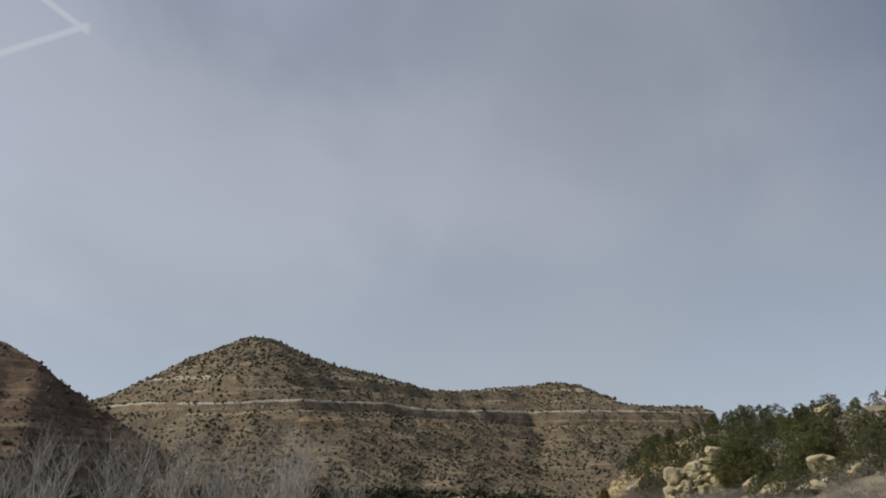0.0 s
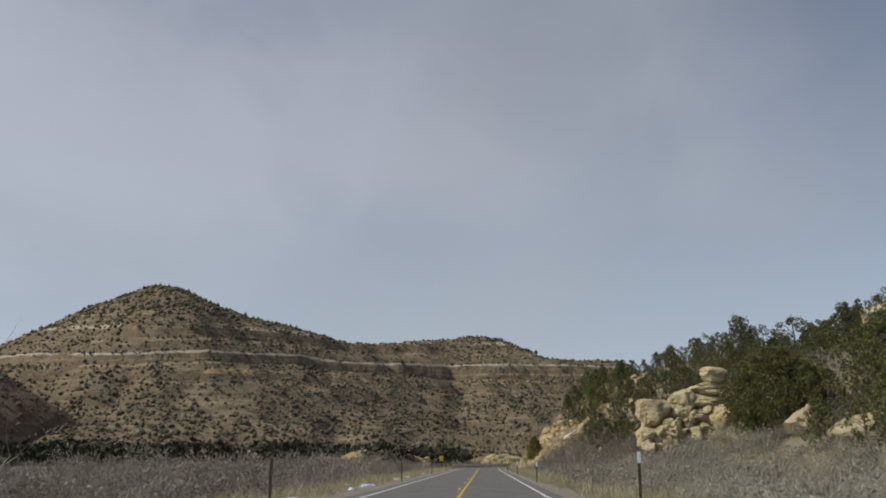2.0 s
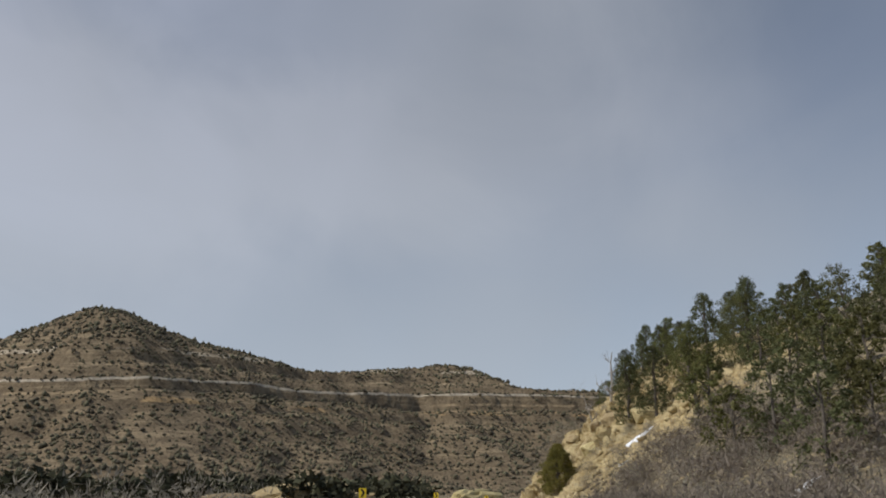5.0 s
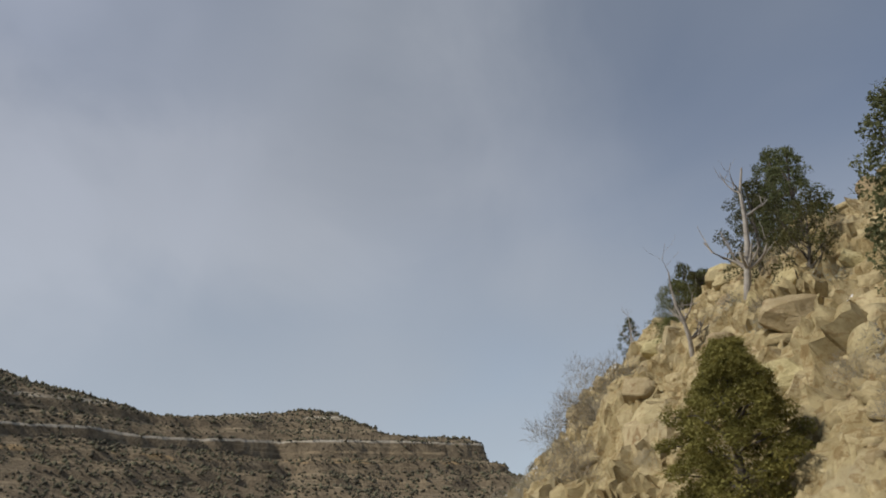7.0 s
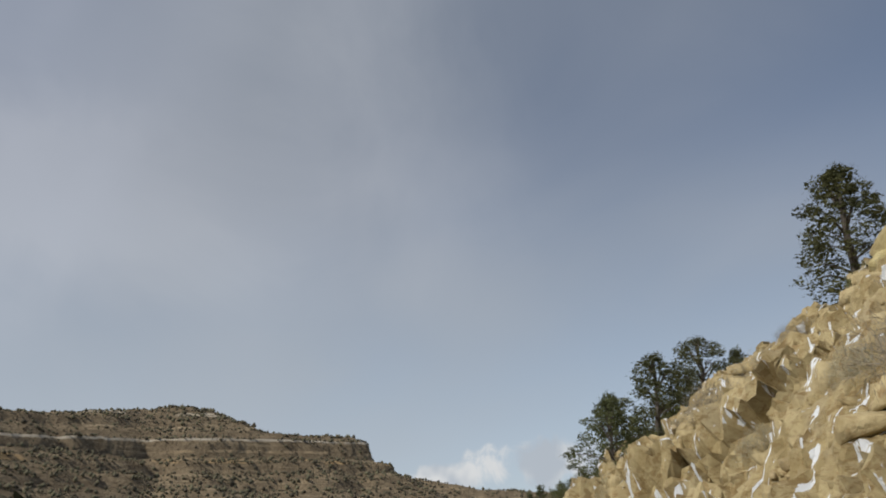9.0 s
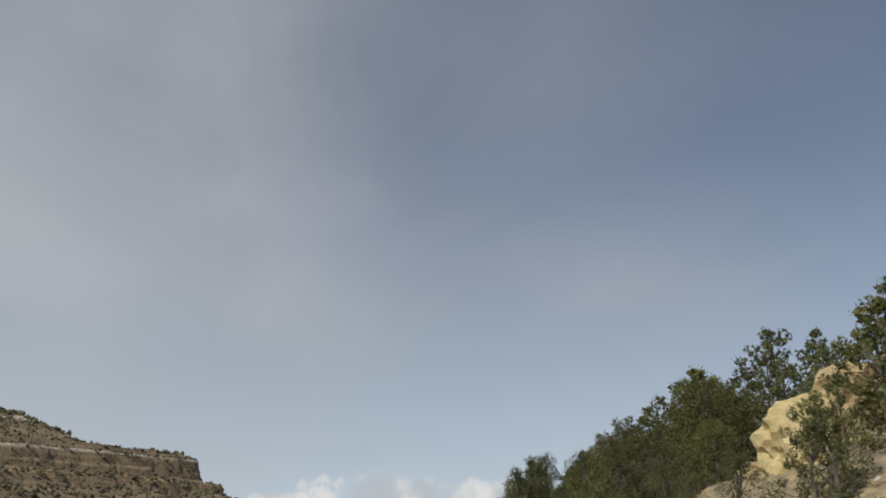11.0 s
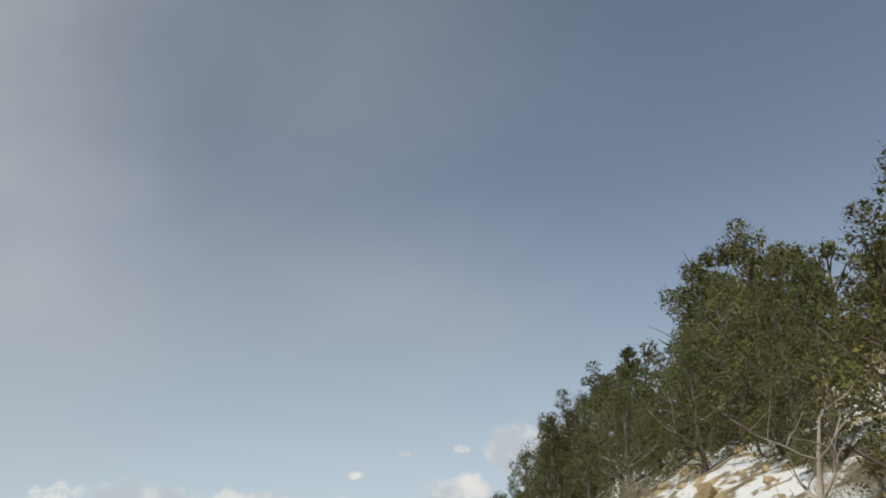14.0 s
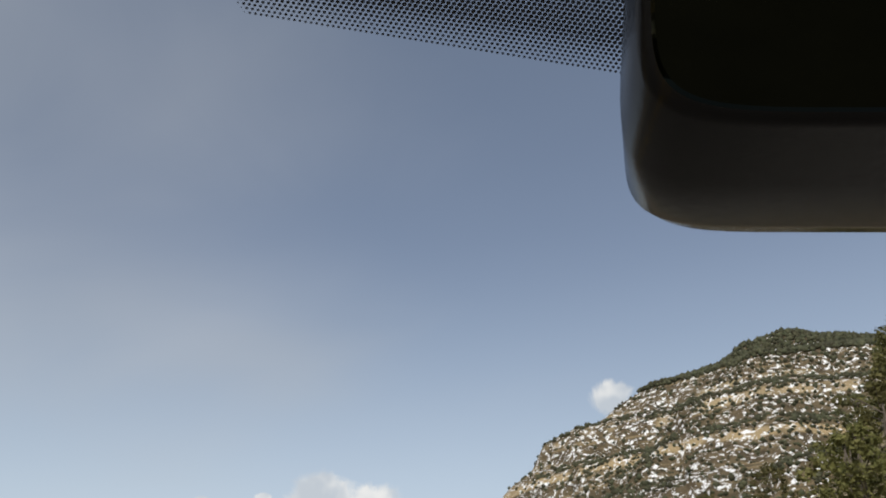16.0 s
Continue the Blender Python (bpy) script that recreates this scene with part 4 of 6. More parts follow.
def ground_at(x, y):
    return float(height(x, y))


def plant(kind, x, y, tall, turn, seed, detail="mid", sink=0.1, wide=1.0):
    full = kind == "pinyon" and detail in ("near", "full")
    trunk, leaves = FAR_TREES[kind][seed % 4] if detail == "far" else (NEAR_PINE if detail == "near" else FULL_PINE)[seed % 4] if full else TREE_MESHES[kind, detail][seed % 4]
    s = tall / (5.0 if kind == "pinyon" else 4.0)
    dead = detail == "near" and seed % 2 == 0
    t = thing(TREE_NAME[kind], TREE_LABEL[kind] + (", some limbs dead" if dead else ""), "tree", "roadside trees")
    t.location = (x, y, ground_at(x, y) - sink)
    t.rotation_euler = (0, 0, turn)
    t.scale = (s * wide, s * wide, s)
    stem = part("trunk", trunk, t)
    part("crown", leaves, t)
    if dead:
        for k in range(2):
            p = part("dead_limb", DEAD_LIMBS[(seed + k) % 4], stem, "bleached dead limb")
            p.location = (0, 0, 1.0 + 0.75 * k)
            p.rotation_euler = (0, -0.25, 2.0 * k + seed)
    return t


# single trees along the right-hand slope: kind (p, j), x, y, height
NAMED_TREES = [("j", 25.3, 101, 4.4), ("j", 31, 107, 4.4), ("p", 22.5, 186.5, 4.5), ("p", 27.4, 183.6, 5), ("j", 29.8, 173.3, 4.5), ("p", 27.7, 124, 5.3), ("p", 33, 119, 4.4), ("j", 29.5, 112, 5.2), ("p", 36, 122, 5.5), ("j", 14.4, 190.4, 3.2), ("p", 18.1, 185.9, 3.6)]
NAMED_TREES += [("p", 18.6, 181, 6.0), ("p", 20.8, 178, 6.2), ("j", 17.4, 187.6, 4.6)]
NAMED_TREES += [("j", 29, 180.5, 4.5), ("p", 34.9, 186, 4.2), ("p", 33.2, 174.6, 5.6), ("j", 36, 173.9, 5), ("p", 38, 168, 5.8), ("p", 13.3, 184, 5.4), ("p", 14.8, 181.5, 5.3), ("j", 16.6, 177, 5.2), ("p", 20.7, 221, 3), ("p", 21.4, 213.4, 3.6), ("p", 15.4, 194.4, 4)]
NAMED_TREES += [("p", 21.3, 235.2, 4.9), ("p", 23, 209, 3.6), ("p", 18.5, 247.2, 4.0), ("p", 20.4, 246.4, 4.2), ("p", 22.4, 246, 4.1), ("p", 23.5, 256.5, 5.2), ("p", 30.4, 267.8, 6), ("p", 28.3, 256, 5), ("j", 31.9, 264.5, 5.8), ("p", 36.6, 268.1, 4.8), ("p", 31.2, 255.4, 5.5), ("j", 43.2, 268.9, 5), ("p", 17.5, 203, 3.4), ("j", 16.4, 207, 2.4)]
NAMED_TREES += [("p", 18.8, 206.5, 3.6), ("j", 15.8, 200.5, 2.4), ("p", 20, 200, 4.6), ("p", 18, 197, 4.2), ("p", 21.5, 204, 4.6), ("p", 16.8, 194, 4.4), ("j", 27, 109, 4.2), ("j", 30, 116, 4.4), ("p", 32.5, 111, 4.4), ("j", 24.8, 118.5, 4), ("j", 28.5, 104.5, 3.8), ("p", 26, 121.5, 4.6)]
NAMED_TREES += [("j", 34, 101, 4), ("j", 30.5, 98, 3.6)]
# the bank of trees in the last bend: beside the road, and behind
BANK_TREES = [("p", 73.3, 352, 4.7), ("p", 40.5, 299.3, 5.3), ("j", 37.3, 294.4, 3.5), ("j", 53.1, 321.8, 6), ("p", 36.3, 297.9, 5.6), ("p", 70.1, 349.7, 4.6)]
BANK_TREES += [("j", 62.7, 335.7, 6), ("p", 36.7, 288.6, 3.2), ("j", 44.1, 304.2, 4.3), ("p", 34.1, 286.3, 2.7), ("j", 43.1, 308.3, 5.5), ("p", 40.4, 296.6, 4.7), ("j", 35.8, 292.2, 4.2)]
BANK_TREES += [("p", 70.4, 352.9, 3), ("p", 59.1, 332.9, 4.7), ("p", 51, 320.2, 6.4), ("j", 77.1, 357, 2.8), ("j", 55.7, 330.3, 4.4), ("p", 31.5, 279.5, 3.2), ("j", 31.5, 284.5, 2.7), ("p", 79, 356.6, 5), ("p", 76.8, 354.6, 4)]
BANK_TREES += [("j", 78.4, 359.2, 2.8), ("j", 76.2, 358.4, 2.5), ("j", 74.2, 357.3, 2.2), ("p", 80.6, 360.6, 3.3), ("p", 50.6, 314.4, 4.2), ("p", 56.2, 323.9, 5.1), ("j", 76, 353, 5.9), ("p", 65.5, 338, 5.5), ("p", 71.9, 350.9, 5.9), ("p", 82.2, 361.5, 3.5)]
BANK_TREES += [("p", 42.7, 306.8, 5.5), ("p", 73.3, 353.7, 4.5), ("p", 73.7, 355.8, 3.5)]
BANK_TREES += [("p", 34.8, 297, 5.2), ("p", 38.4, 305, 5.0), ("j", 41, 308.3, 5.2), ("p", 36.6, 300.6, 4.6)]
BANK_TREES += [("p", 51.5, 319.2, 8.0), ("p", 50.8, 322.8, 7.2), ("j", 52.8, 328.2, 5.0)]
BANK_TREES += [("j", 72.6, 344.9, 3.8), ("p", 71.0, 342.3, 3.4), ("j", 74.6, 346.9, 3.8), ("p", 69.4, 339.8, 3.2), ("j", 76.4, 349.1, 3.8), ("p", 67.4, 337.4, 3.0)]
BANK_TREES += [("p", 87.6, 360.8, 8.0), ("p", 50.4, 326.6, 6.2), ("p", 71.3, 346.8, 5.8), ("p", 48.9, 315.5, 5.6), ("p", 54.2, 325.8, 5.2), ("p", 57.2, 329.6, 4.8), ("p", 60.8, 334.4, 4.6), ("p", 64.2, 338.9, 4.6), ("p", 67.6, 343.8, 4.4), ("p", 69.6, 347.2, 4.4), ("p", 72.2, 350.4, 4.2), ("p", 44.6, 309.4, 4.2), ("p", 41.9, 303.9, 4.2)]
BACK_TREES = [("p", 83.2, 360.2, 3.7), ("j", 81, 358, 3.6), ("j", 85.4, 360.6, 3.4), ("p", 79.2, 354.9, 5.1), ("p", 70.3, 341, 7.7), ("p", 65.7, 317.5, 7.8), ("p", 52.8, 299, 3.8), ("p", 87.4, 360.1, 7.4), ("p", 90.2, 357.4, 8), ("p", 84.6, 357, 5.9), ("p", 94.5, 360.5, 6.5), ("p", 45.1, 297.6, 3.5)]
BACK_TREES += [("j", 56.9, 317.2, 4.2), ("p", 57.7, 290.9, 5.7), ("j", 77.8, 332.9, 6.4), ("j", 58.3, 311.1, 5.4), ("p", 91.2, 350.9, 4.2), ("p", 72.4, 330.8, 5.4), ("j", 50.7, 287.1, 6.8), ("p", 65.1, 323.3, 6), ("p", 89, 341.8, 5.1), ("p", 48.2, 278.6, 5), ("p", 80.5, 337.2, 5.9), ("p", 62.1, 327.2, 5.6)]
BACK_TREES += [("p", 69.9, 316.4, 5), ("j", 66.3, 331.5, 4.4), ("j", 48.8, 299.3, 4.5), ("j", 59.9, 296.7, 3.9), ("j", 55.9, 302.8, 4.2), ("p", 52.4, 308.8, 4.3), ("p", 73.4, 334.5, 5.8), ("p", 57.2, 306.2, 6.1), ("p", 81.9, 341, 7.4), ("j", 40.9, 283.7, 4.5), ("j", 63.7, 313.6, 7.7), ("j", 65, 308.1, 4.8)]
BACK_TREES += [("j", 52.7, 282.4, 5.5), ("p", 43.2, 294.2, 2.6), ("p", 38.3, 277, 4.3), ("p", 93.2, 354.7, 5.6), ("p", 74.6, 344.8, 5.2), ("p", 68.8, 325.1, 6), ("p", 44.4, 300.6, 4.9), ("p", 67.8, 339.5, 7.7), ("p", 68.9, 313.1, 6.6), ("p", 60.3, 316.3, 5.8), ("p", 73.5, 319.8, 5), ("j", 59, 325.7, 4.3)]
BACK_TREES += [("p", 55.2, 294.2, 5.4), ("p", 88.8, 346.2, 5.7), ("j", 50.1, 305.9, 4.8), ("p", 59.4, 322, 7.1), ("j", 47.2, 304.2, 4.8), ("p", 56.3, 298.4, 4.6), ("p", 45.5, 283.9, 5.6), ("p", 41.5, 278.2, 5.3), ("j", 78.3, 328.1, 5.9), ("p", 35.6, 279.3, 4.3), ("p", 74.8, 327.1, 6.8), ("p", 63.1, 304.8, 7.9)]
BACK_TREES += [("p", 85.3, 352.8, 4.2), ("j", 79.3, 347.7, 4.8), ("p", 62.6, 300.4, 5.8), ("p", 83.6, 348.7, 5), ("j", 84.4, 344.9, 5.9), ("p", 54.2, 288.3, 7), ("p", 39.5, 290.9, 2.7), ("j", 48.7, 308, 4.6), ("j", 50, 311.7, 4.6), ("j", 65.5, 326.8, 4.7), ("p", 76.1, 336.7, 4.2), ("j", 76.7, 340.5, 6.5)]
BACK_TREES += [("p", 81.2, 332.7, 4.3), ("j", 40.7, 293.4, 2.9), ("j", 48.9, 282.2, 5.8), ("p", 59.8, 302.5, 5.8), ("p", 47.2, 287.6, 4.3), ("p", 48.2, 295.9, 3.2), ("j", 70, 328.3, 6.6), ("p", 62.9, 320.7, 5.2), ("j", 53.5, 315, 4.6), ("p", 97, 353.1, 6.3), ("j", 72.2, 323.9, 4.4), ("p", 52.2, 302.8, 5.8)]
BACK_TREES += [("j", 84, 336.9, 5.8), ("p", 84.8, 360.7, 2.6), ("p", 93.5, 347.9, 4.9), ("p", 43.2, 275.1, 6), ("p", 79.2, 343.5, 4.8), ("p", 54.1, 317.8, 6), ("j", 56.3, 320.3, 5.3), ("p", 69.5, 319.8, 6.8), ("j", 60.7, 307.7, 5.6), ("p", 80.8, 357.6, 3), ("p", 89, 353.8, 6), ("j", 86.6, 339.3, 4.2)]
BACK_TREES += [("p", 54.4, 311.6, 5.7), ("p", 37, 281.6, 4.4), ("p", 60.1, 328.8, 5.4), ("p", 43.9, 280.8, 5.7), ("p", 70.1, 333.3, 4.7), ("p", 76.9, 324.3, 5.5), ("p", 69.8, 339.5, 7.5), ("p", 78.5, 353.6, 6.5), ("p", 62.8, 329, 6.0), ("p", 47.8, 302.1, 4.4), ("p", 44.2, 296.4, 4.5), ("p", 72.8, 342.8, 8.2)]
BACK_TREES += [("p", 60.6, 320, 6.8), ("p", 63.1, 323.8, 7.5), ("p", 87.4, 356.8, 7.5), ("p", 50.5, 311.2, 4), ("p", 64.1, 326, 7), ("p", 74.1, 339.9, 6.5), ("p", 55.7, 310, 6.5), ("p", 52.2, 313.1, 4.4), ("p", 50.5, 307.7, 5.5), ("p", 75.8, 345.8, 7.5), ("p", 79.5, 350.3, 5), ("p", 81.9, 355.3, 6.5)]
BACK_TREES += [("p", 65.2, 329.3, 6.4)]
for i, (kind, x, y, tall) in enumerate(NAMED_TREES):
    tall = tall * 0.86 if y < 125 else tall
    plant("pinyon" if kind == "p" else "juniper", x, y, tall, i * 1.7, i * 3 + i // 4, ("full" if 176 < y < 262 and kind == "p" else "mid") if y > 160 else "far", wide=1.6 if x == 15.8 else 1.25 if y < 125 else 1.4 if tall == 3.7 else 1.55 if 230 < y < 250 else 1.0)
for i, (kind, x, y, tall) in enumerate(BANK_TREES):
    tall = tall * 1.23 if y < 313 else tall
    plant("pinyon" if kind == "p" else "juniper", x, y, tall, i * 2.3, i * 3 + i // 4, "near", wide=1.0 if tall < 6 else 0.9)
for i, (kind, x, y, tall) in enumerate(BACK_TREES):
    tall = tall * 1.14 if 296 < y < 325 else tall
    plant("pinyon" if kind == "p" else "juniper", x, y, tall, i * 1.3, i * 3 + i // 4, "mid" if lateral(x, y) < 21 else "far")


for i, (x, y, shape, size) in enumerate([(7.8, 183.2, 0, 0.9), (17.6, 181.6, 1, 0.8), (20.6, 178, 1, 0.9), (51.2, 300.4, 1, 1.22), (53.6, 303.4, 1, 1.1), (48.8, 297.6, 1, 0.75), (22.1, 113.4, 2, 1.0), (28.4, 104.2, 2, 0.7),
                                            (15.0, 200.6, 1, 0.5), (16.9, 203, 1, 0.55), (13.6, 198.4, 1, 0.3)]):
    t = thing("juniper_tree", "full rounded green juniper clothed to the ground", "tree", "roadside trees", at=(x, y, ground_at(x, y) - 0.1))
    t.scale, t.rotation_euler = (size * (1.0 if shape else 1.3), size * (1.0 if shape else 1.3), size), (0, 0, i * 1.1)
    part("trunk", FULL[shape][0], t)
    part("crown", FULL[shape][1], t)


def wood_belt(seed, count, y0, y1, d0, d1, gap, tall0, tall1):
    """Scattered trees on a stretch of the slope, none too near to another."""
    rng = random.Random(seed)
    taken = [(t[1], t[2]) for t in NAMED_TREES + BANK_TREES + BACK_TREES]
    made, tries = 0, 0
    while made < count and tries < count * 40:
        tries += 1
        y = rng.uniform(y0, y1)
        d = rng.uniform(d0, d1)
        x, py = (float(v) for v in across(d, y))
        if min((x - a) ** 2 + (py - b) ** 2 for a, b in taken) < gap * gap:
            continue
        taken.append((x, py))
        kind = "juniper" if rng.random() < 0.5 else "pinyon"
        plant(kind, x, py, rng.uniform(tall0, tall1), rng.uniform(0, 6.28), rng.randrange(4), "far")
        made += 1


plant("pinyon", 28.9, 143.8, 8.5, 0.7, 2, "full", wide=0.95)
wood_belt(1, 44, 92, 150, 27, 60, 3.2, 3.2, 4.8)
wood_belt(6, 26, 100, 150, 24, 40, 2.6, 2.4, 3.8)
wood_belt(7, 30, 92, 126, 22, 36, 2.0, 2.8, 4.2)
wood_belt(11, 26, 100, 128, 34, 50, 2.4, 1.7, 2.5)
wood_belt(12, 10, 88, 106, 31, 42, 2.6, 2.8, 4.0)
wood_belt(2, 90, 140, 184, 15, 44, 2.1, 3.0, 4.6)
for i in range(70):
    knoll = random.Random(40 + i)
    x, y = knoll.uniform(118, 172), knoll.uniform(338, 396)
    plant("juniper" if i % 3 else "pinyon", x, y, knoll.uniform(4.2, 6.6), i * 1.9, i, "far", wide=1.15)
wood_belt(3, 14, 196, 236, 23, 44, 4.0, 3.2, 4.6)
wood_belt(5, 14, 246, 290, 19, 40, 3.4, 3.5, 5.0)


# ---------------------------------------------------------------- rocks
def boulder_mesh(seed, material, blocky, level=3):
    """A weathered block: a rough ball cut back by planes, edges worn."""
    rng = random.Random(seed)
    bm = bmesh.new()
    bmesh.ops.create_icosphere(bm, subdivisions=level, radius=1.0)
    cuts = []
    for _ in range(13 if blocky else 5):
        n = Vector((rng.gauss(0, 1), rng.gauss(0, 1), rng.gauss(0, 1) * 0.8)).normalized()
        cuts.append((n, rng.uniform(0.45, 0.85) if blocky else rng.uniform(0.6, 0.9)))
    for v in bm.verts:
        for n, k in cuts:
            over = v.co.dot(n) - k
            if over > 0:
                v.co -= n * over * 0.96
        crack = max(0.0, 0.09 - abs(noise.noise(v.co * 1.7 + Vector((seed * 3.0, 1.0, 0))))) * 1.6
        v.co += v.co.normalized() * (-crack + noise.noise(v.co * 2.3 + Vector((seed, 0, 0))) * 0.09 + noise.noise(v.co * 6.0 + Vector((0, seed, 0))) * 0.045 + noise.noise(Vector((v.co.x * 1.2, v.co.y * 1.2, v.co.z * 7.0 + seed))) * 0.05)
    me = bpy.data.meshes.new("boulder")
    bm.to_mesh(me)
    bm.free()
    me.materials.append(material)
    if not blocky:
        me.polygons.foreach_set("use_smooth", np.ones(len(me.polygons), dtype=bool))
    return me


def block_mesh(seed, material):
    """A broken block of bedded sandstone: flat faces, chipped edges."""
    rng = random.Random(seed)
    bm = bmesh.new()
    for _ in range(22):
        v = Vector((rng.uniform(-1, 1), rng.uniform(-1, 1), rng.uniform(-1, 1)))
        m = max(abs(v.x), abs(v.y), abs(v.z))
        v = v / m * rng.uniform(0.82, 1.0)
        bm.verts.new((v.x, v.y, v.z))
    hull = bmesh.ops.convex_hull(bm, input=bm.verts)
    bmesh.ops.delete(bm, geom=[v for v in bm.verts if not v.link_faces], context="VERTS")
    bmesh.ops.dissolve_limit(bm, angle_limit=0.22, verts=bm.verts, edges=bm.edges)
    bmesh.ops.bevel(bm, geom=bm.edges[:], offset=0.07, segments=1, affect="EDGES")
    bmesh.ops.triangulate(bm, faces=bm.faces)
    bmesh.ops.subdivide_edges(bm, edges=[e for e in bm.edges if e.calc_length() > 0.45], cuts=1)
    bmesh.ops.triangulate(bm, faces=bm.faces)
    for v in bm.verts:
        v.co += Vector((noise.noise(v.co * 2.1 + Vector((seed, 0, 0))), noise.noise(v.co * 2.1 + Vector((0, seed, 0))), noise.noise(v.co * 2.1 + Vector((0, 0, seed))))) * 0.075
    me = bpy.data.meshes.new("boulder")
    bm.to_mesh(me)
    bm.free()
    me.materials.append(material)
    return me


PALE = [boulder_mesh(300 + i, BOULDER, i % 4 != 3, 3) for i in range(8)]
PALE_BLOCK = [block_mesh(330 + i, BOULDER) for i in range(8)]
OCHRE = [block_mesh(400 + i, CUT_ROCK) for i in range(10)]
SLAB = [block_mesh(420 + i, CUT_ROCK) for i in range(6)]


def boulder(meshes, i, x, y, z, sx, sy, sz, turn=None, tilt=(0, 0), label="pale weathered sandstone boulder", group="outcrop boulders"):
    ob = tagged(new("boulder", meshes[i % len(meshes)]), label, "boulder", group)
    ob.location = (x, y, z)
    ob.scale = (sx, sy, sz)
    ob.rotation_euler = (tilt[0], tilt[1], i * 1.9 if turn is None else turn)
    return ob


def crag_mesh(seed, material, square, beds, level=4):
    """A big weathered rock: a rounded block with worn beds, joints and hollows."""
    bm = bmesh.new()
    bmesh.ops.create_icosphere(bm, subdivisions=level, radius=1.0)
    shift = Vector((seed * 1.7, seed * 0.9, seed * 2.3))
    rng = random.Random(seed)
    cuts = [(Vector((rng.gauss(0, 1), rng.gauss(0, 1), rng.gauss(0, 0.8))).normalized(), rng.uniform(0.78, 1.0)) for _ in range(11)]
    for v in bm.verts:
        n = v.co.normalized()
        k = (abs(n.x) ** square + abs(n.y) ** square + abs(n.z) ** square) ** (-1.0 / square)
        p = n * k
        for face, reach in cuts:
            over = p.dot(face) - reach
            if over > 0:
                p = p - face * over * 0.9
        warp = noise.noise(p * 1.1 + shift) * 0.14 + noise.noise(p * 2.7 + shift) * 0.07 + noise.noise(p * 6.5 + shift) * 0.035 + noise.noise(p * 14 + shift) * 0.02
        level_z = p.z * beds + 0.5 * noise.noise(p * 1.3 + shift * 2)
        groove = max(0.0, 0.16 - abs(level_z - round(level_z))) / 0.16 if beds else 0.0
        joint = max(0.0, 0.05 - abs(noise.noise(Vector((p.x * 1.3, p.y * 1.3, p.z * 0.3)) + shift * 3))) / 0.05
        v.co = p * (1 + warp - 0.12 * groove - 0.14 * joint)
    me = bpy.data.meshes.new("boulder")
    bm.to_mesh(me)
    bm.free()
    me.materials.append(material)
    return me


# the pale outcrop that stands out of the sage: place, half sizes, turn, squareness, beds
OUTCROP = [(20.75, 125.6, 8.85, 1.35, 1.2, 0.74, 0.3, 2.6, 0), (15.35, 125.9, 5.65, 1.5, 1.35, 1.12, 0.25, 4.6, 0), (17.9, 126.0, 6.25, 1.35, 1.3, 1.25, 1.2, 3.4, 1.0),
           (20.6, 126.6, 7.65, 2.0, 1.7, 0.62, 0.1, 4.5, 0.8), (20.0, 126.4, 6.6, 2.0, 1.7, 0.66, 0.5, 4.5, 0.8), (21.6, 126.3, 5.9, 1.7, 1.7, 0.66, 1.9, 4.0, 0.8), (19.4, 125.9, 5.3, 1.7, 1.4, 0.7, 0.9, 4.0, 1.0),
           (21.3, 124.6, 4.6, 1.35, 1.2, 1.4, 0.7, 3.0, 0), (17.6, 128.2, 4.0, 3.6, 2.0, 2.3, 0.1, 3.4, 1.6), (21.4, 128.6, 5.2, 2.9, 2.2, 2.9, 0.3, 3.4, 2.0), (14.6, 125.4, 3.3, 1.1, 1.0, 0.9, 0.4, 3.6, 0),
           (23.6, 126.6, 6.2, 1.4, 1.3, 1.3, 0.9, 3.2, 1.0), (16.3, 125.4, 3.7, 1.5, 1.1, 0.8, 0.2, 4.0, 1.0), (18.6, 125.0, 3.7, 1.3, 1.0, 0.7, 1.1, 4.0, 0)]
for i, (x, y, z, sx, sy, sz, turn, square, beds) in enumerate(OUTCROP):
    crag = crag_mesh(310 + i, CUT_ROCK if i == 7 else BOULDER, square, beds)
    boulder([crag], i, x, y, z, sx, sy, sz, turn=turn, tilt=(0.1 * math.sin(i * 2.0), 0.12 * math.cos(i * 1.3)),
            label="brown rounded boulder leaning on the pale outcrop" if i == 7 else "large pale weathered sandstone rock of the outcrop")
rim = random.Random(8)
for i in range(74):
    f = rim.random()
    x = 13.6 + 8.6 * f
    top = 2.4 + 0.34 * (x - 13.6) + rim.uniform(-0.9, 1.5) * (0.4 + 0.6 * math.sin(3.1 * f))
    s = 0.22 + 0.5 * rim.random() ** 1.6
    boulder(PALE_BLOCK, i, x, 124.1 + 0.3 * (top - 3) + rim.uniform(-0.5, 0.3), top, s, s * rim.uniform(0.6, 1.0), s * rim.uniform(0.45, 0.9), turn=rim.uniform(0, 6.28),
            tilt=(rim.uniform(-0.5, 0.5), rim.uniform(-0.5, 0.5)), label="broken pale sandstone block below the outcrop", group="outcrop rubble")
